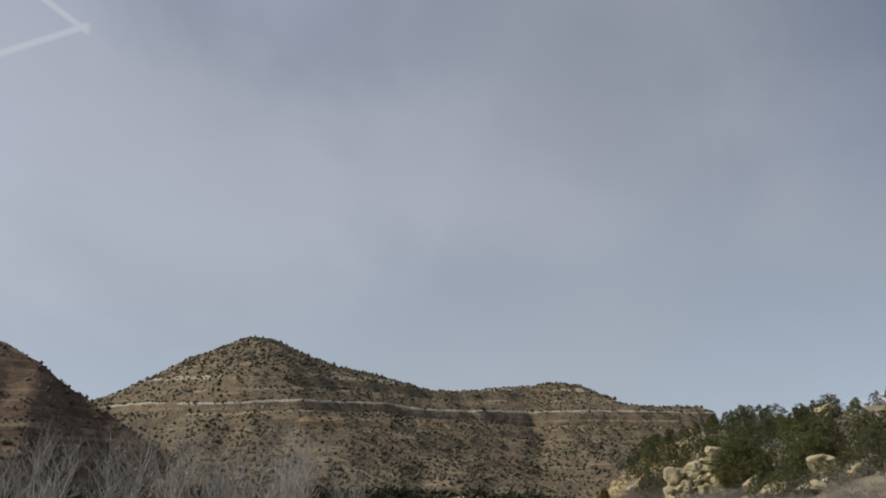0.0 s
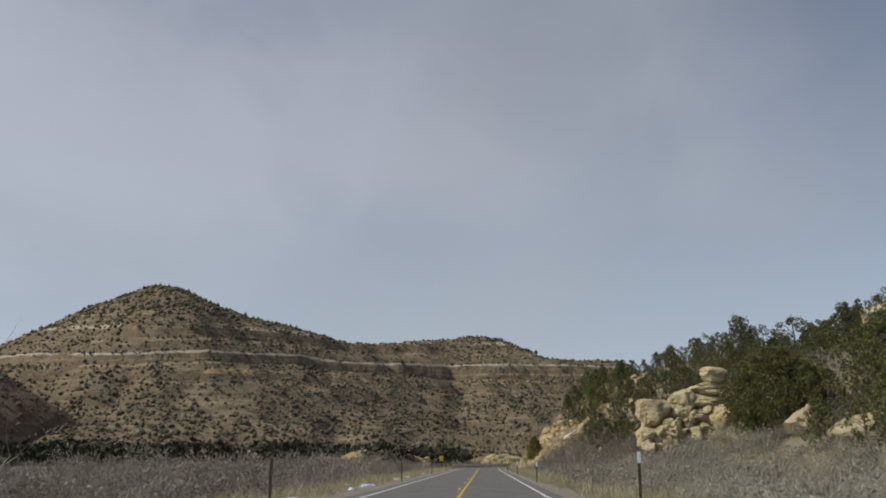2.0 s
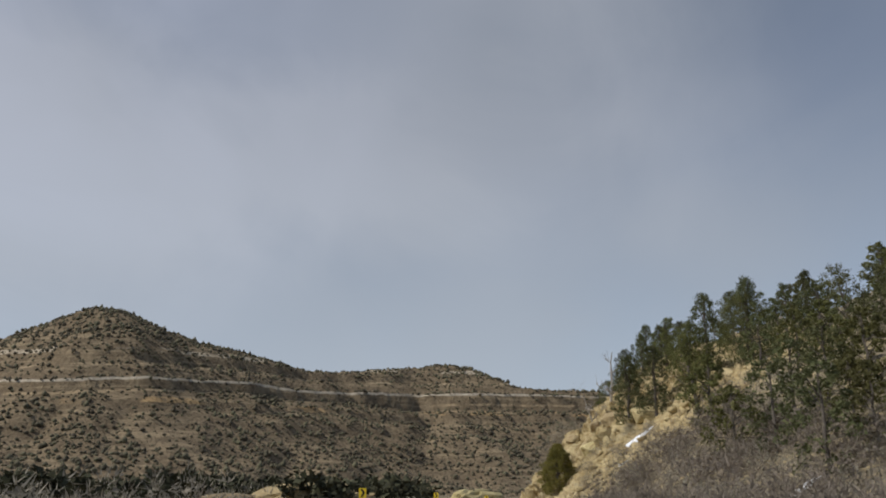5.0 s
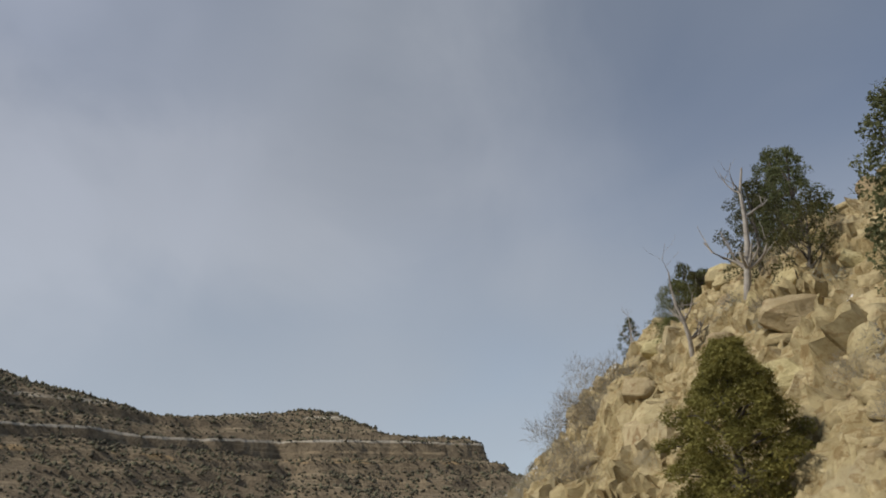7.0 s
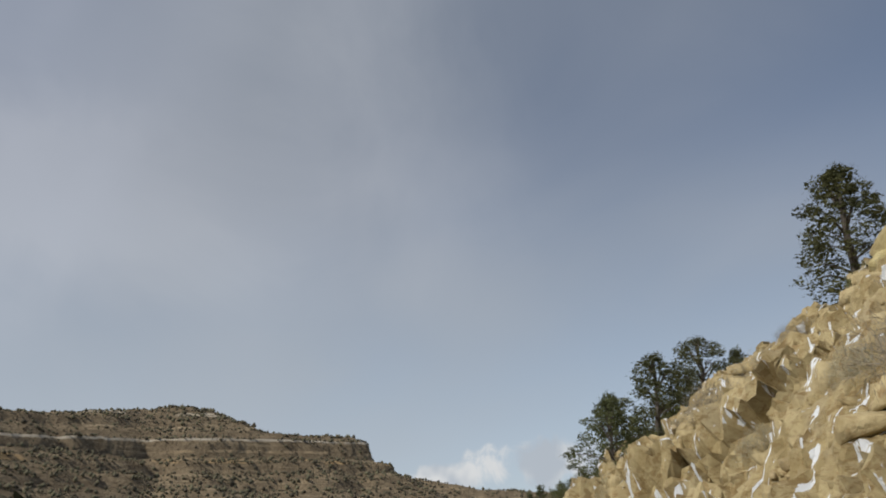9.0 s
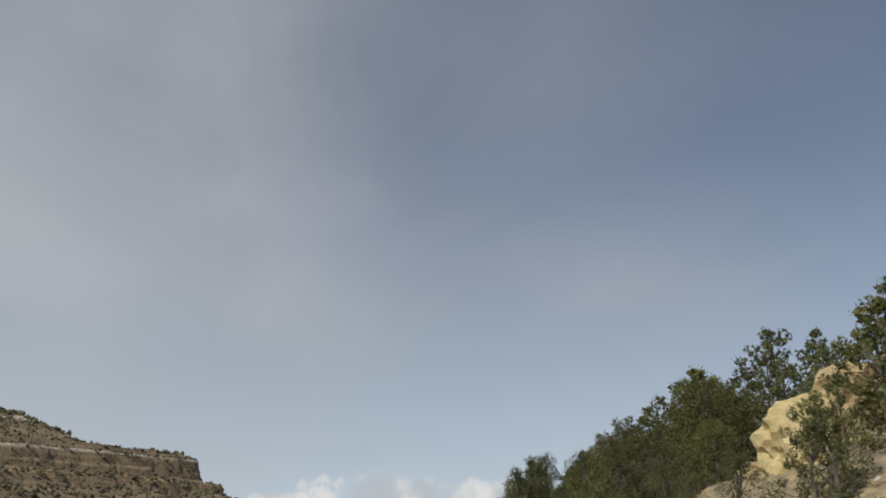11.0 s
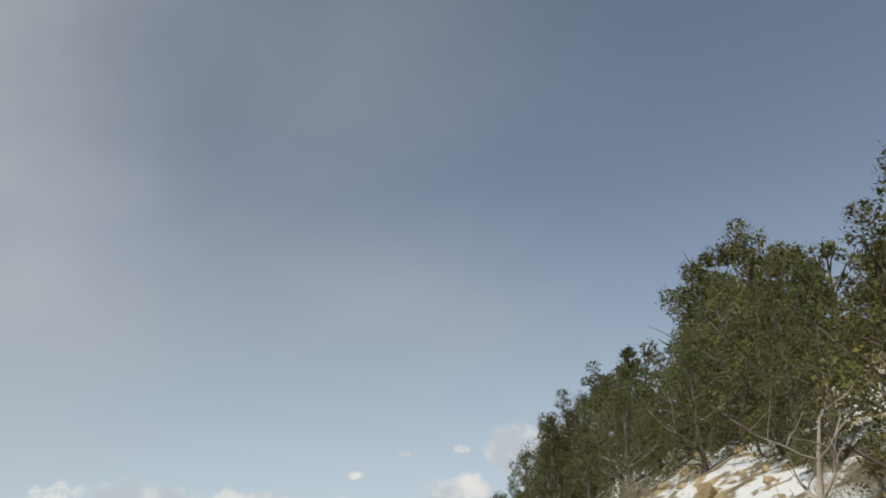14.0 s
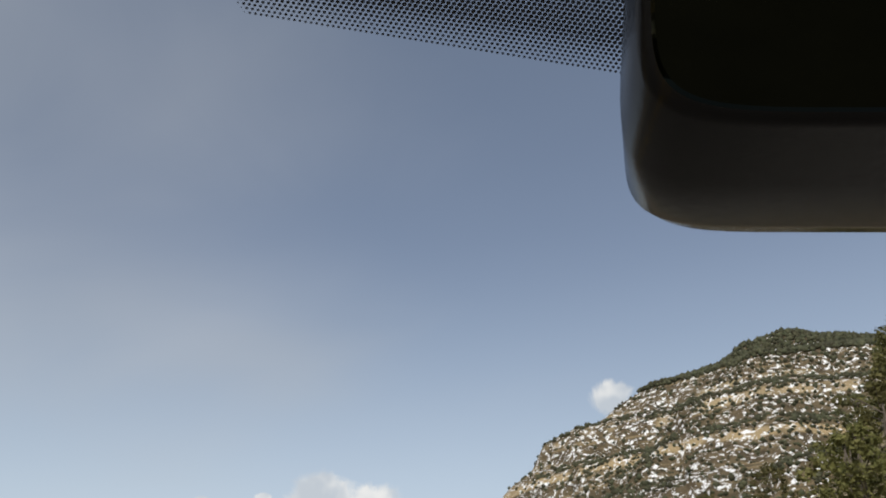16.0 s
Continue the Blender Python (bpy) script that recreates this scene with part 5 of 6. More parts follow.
# boulders on the wooded slope
for i, (x, y, s, sz, up) in enumerate([(22.6, 109, 2.2, 1.4, 0.4), (24, 103, 2.4, 1.2, 0.2), (25.6, 96, 2.6, 1.1, 0.1), (28, 100, 2.4, 1.6, 0.6), (37, 128, 2.6, 1.4, 1.2), (39, 133, 2.4, 1.3, 1.5),
                                      (33, 104, 2.2, 1.3, 0.5), (30, 95, 1.6, 1.0, 0.1), (36, 139, 2.0, 1.3, 1.0)]):
    boulder(PALE, i + 2, x, y, ground_at(x, y) + up, s, s * 0.8, sz, tilt=(0.15, -0.1), label="rounded pale sandstone boulder among junipers", group="slope boulders")

# blocks and slabs of the road cut
CUT_LABEL = "ochre sandstone block in the road cut"


def cut_blocks(seed, count, y0, y1, d0, d1, s0, s1, group, flat=0.6):
    rng = random.Random(seed)
    for i in range(count):
        y, d = rng.uniform(y0, y1), d0 + (d1 - d0) * rng.random() ** 0.9
        x, py = (float(v) for v in across(d, y))
        s = s0 + (s1 - s0) * rng.random() ** 2.2
        ob = boulder(OCHRE, rng.randrange(10), x, py, ground_at(x, py) - s * 0.06, s, s * rng.uniform(0.6, 1.1), s * rng.uniform(0.4, 0.8) * flat / 0.6,
                     turn=rng.uniform(0, 6.28), tilt=(rng.uniform(-0.35, 0.35), rng.uniform(-0.75, 0.0)), label=CUT_LABEL, group=group)


cut_blocks(11, 50, 183, 206, 7.5, 20, 0.3, 1.0, "road cut blocks")
cut_blocks(15, 45, 204, 240, 7.2, 21, 0.18, 0.62, "road cut blocks")
cut_blocks(12, 34, 180, 222, 13, 19, 0.4, 1.0, "road cut blocks")
cut_blocks(13, 26, 232, 266, 7, 18, 0.25, 0.9, "road cut blocks")
cut_blocks(14, 36, 312, 356, 7.5, 14, 0.12, 0.4, "stones on the snowy bank", 0.8)
for i, (x, y, up, sx, sy, sz, tx, ty) in enumerate([(14.6, 191.5, 0.2, 1.4, 1.1, 0.7, 0.1, -0.5), (13.2, 189.2, 0.2, 1.1, 0.9, 0.6, 0.2, -0.2), (14.2, 182.6, 0.5, 1.5, 1.1, 0.6, 0.0, -0.2), (10.2, 193.4, -0.8, 0.8, 1.2, 1.2, 0.0, -0.2),
                                                   (11.6, 191.2, -0.7, 0.9, 1.0, 1.0, 0.1, -0.3), (17.8, 212.4, 0.3, 1.2, 0.9, 0.6, 0.1, -0.1), 
                                                   (11.2, 187.6, 0.0, 1.2, 1.0, 0.8, 0.1, -0.3),
                                                   (16.2, 205, 0.1, 1.3, 1.4, 1.0, 0.1, -0.5), (21.5, 233, 0.1, 1.3, 1.2, 0.9, 0.2, -0.4)]):
    boulder(SLAB, i, x, y, ground_at(x, y) + up, sx, sy, sz, turn=i * 0.7, tilt=(tx, ty), label="large ochre sandstone slab on the cut slope", group="road cut slabs")
# the bare rock that stands back in the bend
for i, (x, y, up, sx, sy, sz) in enumerate([(50.5, 292.5, 0.2, 2.4, 2.6, 2.6), (52.6, 290.4, 1.0, 2.4, 2.4, 2.8), (48.6, 290.4, -0.2, 1.6, 1.7, 1.5), (54.4, 287.6, 1.4, 2.2, 2.2, 2.4), (49.0, 294.8, -0.6, 1.2, 1.3, 1.1)]):
    boulder([crag_mesh(340 + i, CUT_ROCK, 4.0, 1.5)], i, x, y, ground_at(x, y) + up, sx, sy, sz, turn=0.5 * i, tilt=(0.1, -0.25), label="large ochre sandstone rock behind the trees", group="bend rocks")
# pale knolls across the valley
for i in range(12):
    rng = random.Random(900 + i)
    x, y = rng.uniform(-62, -14), rng.uniform(296, 330)
    if i > 8:
        x, y = rng.uniform(0, 14), rng.uniform(318, 332)
    s = rng.uniform(1.6, 4.0)
    boulder(PALE, i, x, y, ground_at(x, y) + 0.2, s * 1.4, s, s * 0.5, label="pale rock knoll on the valley floor", group="valley knolls")
for i, (x, y, sx, sz) in enumerate([(-31, 312, 13, 5.4), (-20, 318, 9, 3.6), (6, 326, 8.5, 4.4), (-48, 305, 10, 3.2)]):
    boulder([crag_mesh(370 + i, CUT_ROCK, 2.6, 2.0)], i, x, y, ground_at(x, y), sx, sx * 0.6, sz, turn=0.4 * i, label="low tan rock knoll on the valley floor", group="valley knolls")
def block_template(seed):
    """A small chip of stone."""
    rng = random.Random(seed)
    bm = bmesh.new()
    for _ in range(11):
        v = Vector((rng.uniform(-1, 1), rng.uniform(-1, 1), rng.uniform(-1, 1)))
        bm.verts.new(v / max(abs(v.x), abs(v.y), abs(v.z)) * rng.uniform(0.75, 1.0))
    bmesh.ops.convex_hull(bm, input=bm.verts)
    bmesh.ops.triangulate(bm, faces=bm.faces)
    bm.verts.index_update()
    v = np.array([p.co[:] for p in bm.verts])
    f = np.array([[q.index for q in p.verts] for p in bm.faces])
    bm.free()
    return v, f


# loose stones
rng = np.random.default_rng(77)
stone_y = np.where(np.arange(2600) % 4 > 0, rng.uniform(176, 268, 2600), rng.uniform(312, 356, 2600))
stone_d = 6.5 + 14 * rng.random(2600) ** 1.3
sx, sy = across(stone_d, stone_y)
sz = height(sx, sy)
scatter_stuff("loose_stones", "loose ochre stones strewn over the cut slope", "stones", [block_template(600 + i) for i in range(6)],
              list(zip(sx, sy, sz, rng.uniform(0.05, 0.24, 2600), rng.uniform(0, 6.28, 2600), rng.uniform(0.5, 0.9, 2600))), CUT_ROCK)


rng = np.random.default_rng(78)
rub_y = rng.uniform(172, 268, 5200)
rub_d = 6.8 + 15 * rng.random(5200)
rx, ry = across(rub_d, rub_y)
rub_s = 0.1 + 0.5 * rng.random(5200) ** 2.2
scatter_stuff("cut_rubble", "broken ochre sandstone rubble on the cut slope", "rubble", [block_template(450 + i) for i in range(8)],
              list(zip(rx, ry, height(rx, ry) - 0.4 * rub_s, rub_s, rng.uniform(0, 6.28, 5200), rng.uniform(0.7, 1.15, 5200))), CUT_ROCK)


# ---------------------------------------------------------------- brush and grass
def shrub_template(seed, stems, blade, width, spread, leafy_part):
    """A shrub as slim upright stems with some grey foliage."""
    rng = np.random.default_rng(seed)
    n = stems
    a, r = rng.uniform(0, 6.28, n), rng.uniform(0, 1, n) ** 0.6 * spread
    base = np.stack([np.cos(a) * r * 0.35, np.sin(a) * r * 0.35, rng.uniform(-0.1, 0.25, n)], 1)
    way = np.stack([np.cos(a) * r * 1.5, np.sin(a) * r * 1.5, rng.uniform(0.5, 1.1, n)], 1) + rng.normal(0, 0.22, (n, 3))
    tip = base + way * blade
    side = np.cross(way, rng.normal(0, 1, (n, 3)))
    side *= width / (np.linalg.norm(side, axis=1, keepdims=True) + 1e-9)
    V = np.stack([base - side, base + side, tip], 1).reshape(-1, 3)
    if not leafy_part:
        return V, np.arange(len(V)).reshape(-1, 3)
    V2, F2 = tufts(seed + 1, (base + way * blade * rng.uniform(0.5, 1.0, (n, 1)))[:leafy_part], 0.14, 7, 0.16, 0.022, 0.5)
    F = np.arange(len(V)).reshape(-1, 3)
    return np.concatenate([V, V2]), np.concatenate([F, F2 + len(V)])


def fuzzy_template(seed, mounds, count, blade, width, tall, heart=0):
    """A rounded bush: fine twigs that stand out from a mound, with stems at the foot and a close-grown heart."""
    rng = np.random.default_rng(seed)
    a, e = rng.uniform(0, 6.28, mounds), np.arcsin(rng.uniform(0.0, 1.0, mounds))
    r = rng.uniform(0.45, 0.85, mounds)
    c = np.stack([np.cos(a) * np.cos(e) * r, np.sin(a) * np.cos(e) * r, (np.sin(e) * r + 0.12) * tall], 1)
    V, F = tufts(seed, c, 0.20, count, blade, width, 0.6)
    stem, G = shrub_template(seed + 3, min(24, mounds), 0.5 * tall, 0.008, 0.8, 0)
    V, F = np.concatenate([V, stem]), np.concatenate([F, G + len(V)])
    if heart:
        H, K = sprays(seed, [((x * 0.75, y * 0.75, z * 0.8), 0.3) for x, y, z in c[:8]], heart, 0.05)
        V, F = np.concatenate([V, H]), np.concatenate([F, K + len(V)])
    return V, F


SAGES = [fuzzy_template(20 + i, 26, 13, 0.19, 0.006, 0.85, 10) for i in range(5)]
BARE = [fuzzy_template(40 + i, 80, 30, 0.17, 0.0038, 1.0, 0) for i in range(5)]
LOOSE = [fuzzy_template(50 + i, 20, 11, 0.17, 0.009, 1.0, 8) for i in range(6)]
THICK = [fuzzy_template(70 + i, 10, 8, 0.18, 0.016, 1.0, 7) for i in range(6)]
LOW_SAGE = [fuzzy_template(90 + i, 12, 9, 0.15, 0.010, 0.85, 9) for i in range(6)]
TALL = [fuzzy_template(60 + i, 10, 8, 0.15, 0.016, 1.1, 7) for i in range(6)]
DISTANT = [fuzzy_template(65 + i, 7, 6, 0.28, 0.05, 1.1) for i in range(6)]
GRASS = [shrub_template(80 + i, 26, 0.45, 0.014, 0.5, 0) for i in range(4)]


def sow(seed, count, y0, y1, d0, d1, s0, s1, lift=0.0, keep=None):
    rng = np.random.default_rng(seed)
    y, d = rng.uniform(y0, y1, count), rng.uniform(d0, d1, count)
    x, py = across(d, y)
    ok = np.ones(count, bool) if keep is None else keep(x, py, d)
    x, py = x[ok], py[ok]
    n = len(x)
    return list(zip(x, py, height(x, py) + lift, rng.uniform(s0, s1, n), rng.uniform(0, 6.28, n), rng.uniform(0.8, 1.15, n)))


def sow_field(seed, count, x0, x1, y0, y1, s0, s1):
    rng = np.random.default_rng(seed)
    x, y = rng.uniform(x0, x1, count), rng.uniform(y0, y1, count)
    ok = lateral(x, y) < -12
    x, y = x[ok], y[ok]
    n = len(x)
    return list(zip(x, y, height(x, y), rng.uniform(s0, s1, n), rng.uniform(0, 6.28, n), rng.uniform(0.8, 1.15, n)))


scatter_stuff("near_sagebrush", "grey-green sagebrush beside the gravel verge", "sagebrush", SAGES, sow(23, 330, 34, 84, 6.6, 21, 0.7, 1.35), SAGE)
scatter_stuff("sagebrush_flat", "grey sagebrush covering the verge below the rocks", "sagebrush", LOW_SAGE,
              sow(1, 1150, 62, 174, 6.2, 36, 0.75, 1.75, keep=lambda x, y, d: d < np.interp(y, STATIONS, TOE) + 11), SAGE)
scatter_stuff("slope_sage", "grey sagebrush on the rise below the pale outcrop", "sagebrush", LOW_SAGE, sow(21, 430, 92, 124, 12, 31, 0.8, 1.6) + sow(25, 46, 118.5, 123.7, 12.6, 19, 1.4, 1.9) + sow(22, 170, 111, 123.6, 12.5, 28, 0.8, 1.5) + sow(24, 190, 38, 92, 19, 37, 0.8, 1.5), SAGE)
scatter_stuff("brush_flat", "bare brown brush among the sagebrush", "brush", LOOSE,
              sow(2, 420, 60, 174, 8, 30, 0.8, 1.5, keep=lambda x, y, d: d < np.interp(y, STATIONS, TOE) + 9), TWIG)
scatter_stuff("slope_brush", "leafless grey-brown brush at the foot of the wooded slope", "brush", LOOSE, sow(12, 260, 134, 173, 8.5, 18, 1.0, 2.1), BROWN)
scatter_stuff("valley_brush", "grey leafless willow brush on the valley floor", "brush", TALL,
              sow(3, 900, 66, 330, -75, -8.5, 1.0, 2.1) + sow(31, 40, 128, 176, -24, -10.5, 2.4, 3.4) + sow(33, 420, 62, 130, -40, -9, 0.9, 1.7) + sow(35, 90, 92, 150, -40, -11.5, 2.0, 3.0), WILLOW)
scatter_stuff("valley_thicket", "brown leafless brush along the wash", "brush", THICK, sow(4, 700, 80, 300, -60, -9, 1.2, 2.2) + sow(36, 70, 70, 104, -30, -9.5, 1.1, 1.8), BROWN)
scatter_stuff("far_brush", "pale brush on the far valley floor", "brush", DISTANT, sow_field(5, 900, -300, 20, 300, 560, 1.6, 3.0), SAGE)
scatter_stuff("verge_grass", "dry yellow grass along the road verge", "grass", GRASS,
              sow(6, 1900, 20, 300, 4.5, 8.5, 0.6, 1.1) + sow(7, 600, 20, 220, -9, -4.6, 0.6, 1.1), DRY_GRASS)
far_trees = []
for i in range(6):
    boughs = random.Random(700 + i)
    far_trees.append(sprays(700 + i, [((boughs.uniform(-0.55, 0.55), boughs.uniform(-0.55, 0.55), boughs.uniform(0.15, 1.15)), 0.45) for _ in range(8)], 13, 0.2, 1.0))
scatter_stuff("valley_woodland", "dark line of junipers at the foot of the mesa", "trees", far_trees, sow_field(8, 560, -290, -8, 300, 410, 3.4, 6.2), VALLEY_JUNIPER)


def shrub(meshes, i, x, y, s, name, label, category, group, tall=1.0):
    ob = tagged(new(name, meshes[i % len(meshes)]), label, category, group)
    ob.location = (x, y, ground_at(x, y))
    ob.scale = (s, s, s * tall)
    ob.rotation_euler = (0, 0, i * 2.1)


BARE_MESH = [triangles("rabbitbrush", v, f, TWIG) for v, f in BARE]
SAGE_MESH = [triangles("sagebrush", v, f, SAGE) for v, f in SAGES]
rng = random.Random(5)
for i in range(110):
    y = rng.uniform(180, 270)
    d = rng.uniform(6.5, 19)
    x, py = (float(v) for v in across(d, y))
    shrub(SAGE_MESH if i % 3 else BARE_MESH, i, x, py, rng.uniform(0.5, 1.1), "shrub", "small grey shrub rooted in the cut slope", "shrub", "cut slope shrubs")
for i in range(44):
    y = rng.uniform(312, 354)
    x, py = (float(v) for v in across(rng.uniform(7.5, 13.5), y))
    shrub(SAGE_MESH if i % 2 else BARE_MESH, i, x, py, rng.uniform(0.4, 0.85), "shrub", "low grey shrub standing in the thin snow", "shrub", "snowy bank shrubs")
for i, (x, y, s) in enumerate([(9.5, 180.2, 0.9), (11.4, 179, 1.0), (10.6, 183, 0.8), (12.8, 181.2, 0.9), (13.6, 178.6, 1.0), (9.0, 177.4, 1.0), (9.8, 199.7, 2.3), (10.6, 198.2, 2.2), (11.8, 200.6, 2.1), (8.8, 196.8, 1.9), (12.9, 203.4, 1.2), (10.0, 203.6, 1.3), (13.8, 209.5, 1.1), (11.2, 202, 1.4), (8.6, 202.5, 1.6), (10.4, 206, 1.1), (12.4, 206.5, 1.1), (8.8, 208, 1.1), (13.6, 215.5, 1.1), (11.4, 214, 1.2), (9.4, 216, 1.6),
                              (14.6, 219, 1.4), (12.2, 223, 1.1), (10.2, 227, 1.2), (14, 231, 1.0), (12, 236, 1.0),  (16.2, 236, 1.3), (14.5, 243, 1.5),
                              (40.6, 308.5, 1.6), (44.5, 314.5, 1.9), (47.4, 321.2, 2.3), (48.6, 323.4, 2.2), (46.4, 322.4, 1.9), (46.5, 318, 1.9), (45.2, 317.5, 1.6), (48.4, 321.5, 1.5), (29.6, 287, 0.9), (27.5, 282.5, 0.9), (29.3, 283.5, 1.0), (26, 280, 0.8), (30.6, 284.2, 1.1), (25, 277.5, 0.8), (32.4, 286.2, 1.5), (31.4, 282.8, 1.7), (44.4, 305.4, 2.0), (46.2, 308.6, 1.9), (49.4, 314.4, 2.3), (51.4, 317.2, 2.1), (54.4, 318.6, 2.2), (55.2, 322.4, 2.0), (48.2, 311.6, 1.9), (57.8, 326.4, 2.1), (58.6, 328.8, 2.1), (58.4, 330.2, 1.8), (56.2, 326.4, 2.0), (55.0, 325.4, 1.9), (53.0, 323.2, 1.9), (51.6, 321.6, 1.8), (60.2, 329.6, 2.1), (52.6, 316.0, 1.7), (53.8, 317.4, 1.6), (11.8, 223.4, 1.9), (12.8, 219.2, 1.8), (10.2, 216, 1.7), (9.4, 223.8, 1.2)]):
    shrub(BARE_MESH, i, x, y, s, "rabbitbrush", "large leafless grey-brown bush on the slope", "bush", "slope bushes")
RUSTY_MESH = [triangles("oak_brush", v, f, RUSTY_LEAF) for v, f in SAGES[:2]]
for i, (x, y, s) in enumerate([(45.4, 306.4, 1.7), (47.0, 307.0, 1.5), (53.4, 306.6, 2.4)]):
    shrub(RUSTY_MESH, i, x, y, s, "oak_brush", "low bush holding rust-brown dead leaves", "bush", "rusty bushes", 0.9)


# ---------------------------------------------------------------- bare and dead trees
def bare_tree(seed, tall, material, depth, forks, stems, spread, thick=0.016):
    rng = random.Random(seed)
    soup, tips = Soup(), []
    for k in range(stems):
        a = rng.uniform(0, 6.28)
        limb(rng, soup, (0.15 * math.cos(a), 0.15 * math.sin(a), -0.3), (spread * math.cos(a), spread * math.sin(a), 1), tall * rng.uniform(0.55, 0.75), thick * tall, depth, tips, 0.22, 0.16, forks, 5)
    return soup.mesh("branches", material)


COTTONWOOD = [bare_tree(500 + i, 6.0, PALE_BARK, 2, 6, 5, 0.45, 0.013) for i in range(3)]
for i, (x, y, s) in enumerate([(-22, 70, 1.0), (-25, 66, 0.9), (-20.5, 61, 0.75), (-29, 62, 0.95), (-34, 64, 1.0), (-40, 74, 1.1), (-19, 78, 0.7), (-31, 72, 1.0), (-45, 66, 1.0), (-26, 79, 0.8), (-37, 58, 0.9), (-50, 80, 1.0), (-23.5, 73.5, 0.9), (-21, 66, 0.8), (-28, 68, 0.9), (-33, 70, 1.0), (-42, 68, 1.0), (-24, 61, 0.7), (-18.5, 71, 0.6), (-31, 58, 0.8)]):
    t = tagged(new("bare_cottonwood", COTTONWOOD[i % 3]), "leafless pale-barked cottonwood beside the wash", "tree", "bare cottonwoods")
    t.location = (x, y, ground_at(x, y))
    t.scale = (s * 1.2, s * 1.2, s * 1.25)
    t.rotation_euler = (0, 0, i * 2.3)


BROWN_TREE = bare_tree(540, 6.0, TWIG, 2, 7, 4, 0.4, 0.012)
for i, (x, y, s) in enumerate([(49.4, 308.2, 0.98), (48.6, 306.2, 0.75)]):
    t = tagged(new("bare_oak", BROWN_TREE), "leafless grey-brown tree among the pinyon pines", "tree", "bare trees in the bend")
    t.location, t.scale, t.rotation_euler = (x, y, ground_at(x, y)), (s, s, s), (0, 0, i * 2.0)


def dead_snag(seed, x, y, s, turn):
    """A bleached trunk with broken limbs, each a part of its own."""
    rng = random.Random(seed)
    t = thing("dead_snag", "bleached dead tree with broken bare limbs", "tree", "dead snags", at=(x, y, ground_at(x, y)))
    t.scale, t.rotation_euler = (s, s, s), (0.06, -0.1, turn)
    pts, radii, way = [Vector((0, 0, -0.3))], [0.13], Vector((rng.uniform(-0.2, 0.2), rng.uniform(-0.2, 0.2), 1)).normalized()
    for i in range(6):
        way = (way + Vector((rng.uniform(-0.2, 0.2), rng.uniform(-0.2, 0.2), 0.15))).normalized()
        pts.append(pts[-1] + way * 0.75)
        radii.append(0.13 * (1 - 0.8 * (i + 1) / 6))
    stem = part("trunk", mesh("trunk", *tube(pts, radii, 8), DEADWOOD, True), t)
    for i in range(8):
        k = rng.randrange(2, 7)
        soup, tips = Soup(), []
        a = i * 2.4 + rng.uniform(-0.4, 0.4)
        limb(rng, soup, pts[k], (math.cos(a), math.sin(a), rng.uniform(0.1, 0.9)), rng.uniform(0.7, 1.5), radii[k] * 0.6, 1, tips, 0.42, 0.1, 3, 5)
        part("limb", soup.mesh("limb", DEADWOOD, True), stem)


for i, (x, y, s) in enumerate([(13.4, 192.6, 1.2), (12.3, 194.3, 0.8), (19.1, 217.3, 0.75), (52.4, 330.6, 0.7), (72, 351, 0.9)]):
    dead_snag(520 + i, x, y, s, i * 2.0)


# ---------------------------------------------------------------- snow lying in patches
def snow_patch(seed, x, y, length, width, turn):
    """A thin drift with a ragged rim that follows the slope under it."""
    rng = random.Random(seed)
    V, F = [], []
    rings, spokes = 4, 18
    reach = [rng.uniform(0.65, 1.15) for _ in range(spokes)]
    c, s = math.cos(turn), math.sin(turn)
    for i in range(rings + 1):
        for k in range(spokes):
            a = 2 * math.pi * k / spokes
            r = i / rings * reach[k]
            u, w = math.cos(a) * r * length / 2, math.sin(a) * r * width / 2
            px, py = u * c - w * s, u * s + w * c
            V.append((px, py, ground_at(x + px, y + py) - ground_at(x, y) + 0.10 * (1 - (i / rings) ** 2) - (0.06 if i == rings else -0.03)))
    for i in range(rings):
        for k in range(spokes):
            a, b = i * spokes + k, i * spokes + (k + 1) % spokes
            F.append((a, b, b + spokes, a + spokes))
    ob = tagged(new("snow_patch", mesh("snow_patch", V, F, SNOW, True)), "thin patch of old white snow on the ground", "snow", "snow patches")
    ob.location = (x, y, ground_at(x, y))


for i, (x, y, l, w, a) in enumerate([(-6.8, 66, 7, 1.3, 1.55), (-6.6, 76, 4.5, 0.8, 1.5), (-6.2, 92, 9, 0.9, 1.57), (-6.6, 118, 12, 1.0, 1.57), (-6.9, 150, 14, 1.0, 1.57), (-8.2, 60, 4, 1.5, 1.2),
                                    (13.7, 189, 1.6, 0.7, 0.3), (12.9, 179.9, 2.8, 0.9, 0.2), (13.6, 187.2, 1.8, 0.6, 0.2), (13.2, 152.9, 2.4, 0.6, 0.4), (12.4, 186, 1.5, 0.5, 0.6), (15.4, 184.4, 1.2, 0.5, 0.1),
                                    (11.4, 177.2, 1.0, 0.4, 0.3), (27, 97.5, 2.2, 0.8, 0.2), (24.6, 108, 1.4, 0.5, 0.8), (16.8, 122.3, 1.0, 0.4, 0.2), (46.6, 295.0, 2.2, 0.5, 1.0)]):
    snow_patch(i, x, y, l, w, a)


# ---------------------------------------------------------------- road furniture
def box(x0, x1, y0, y1, z0, z1):
    V = [(x, y, z) for z in (z0, z1) for y in (y0, y1) for x in (x0, x1)]
    return V, [(0, 2, 3, 1), (4, 5, 7, 6), (0, 1, 5, 4), (1, 3, 7, 5), (3, 2, 6, 7), (2, 0, 4, 6)]


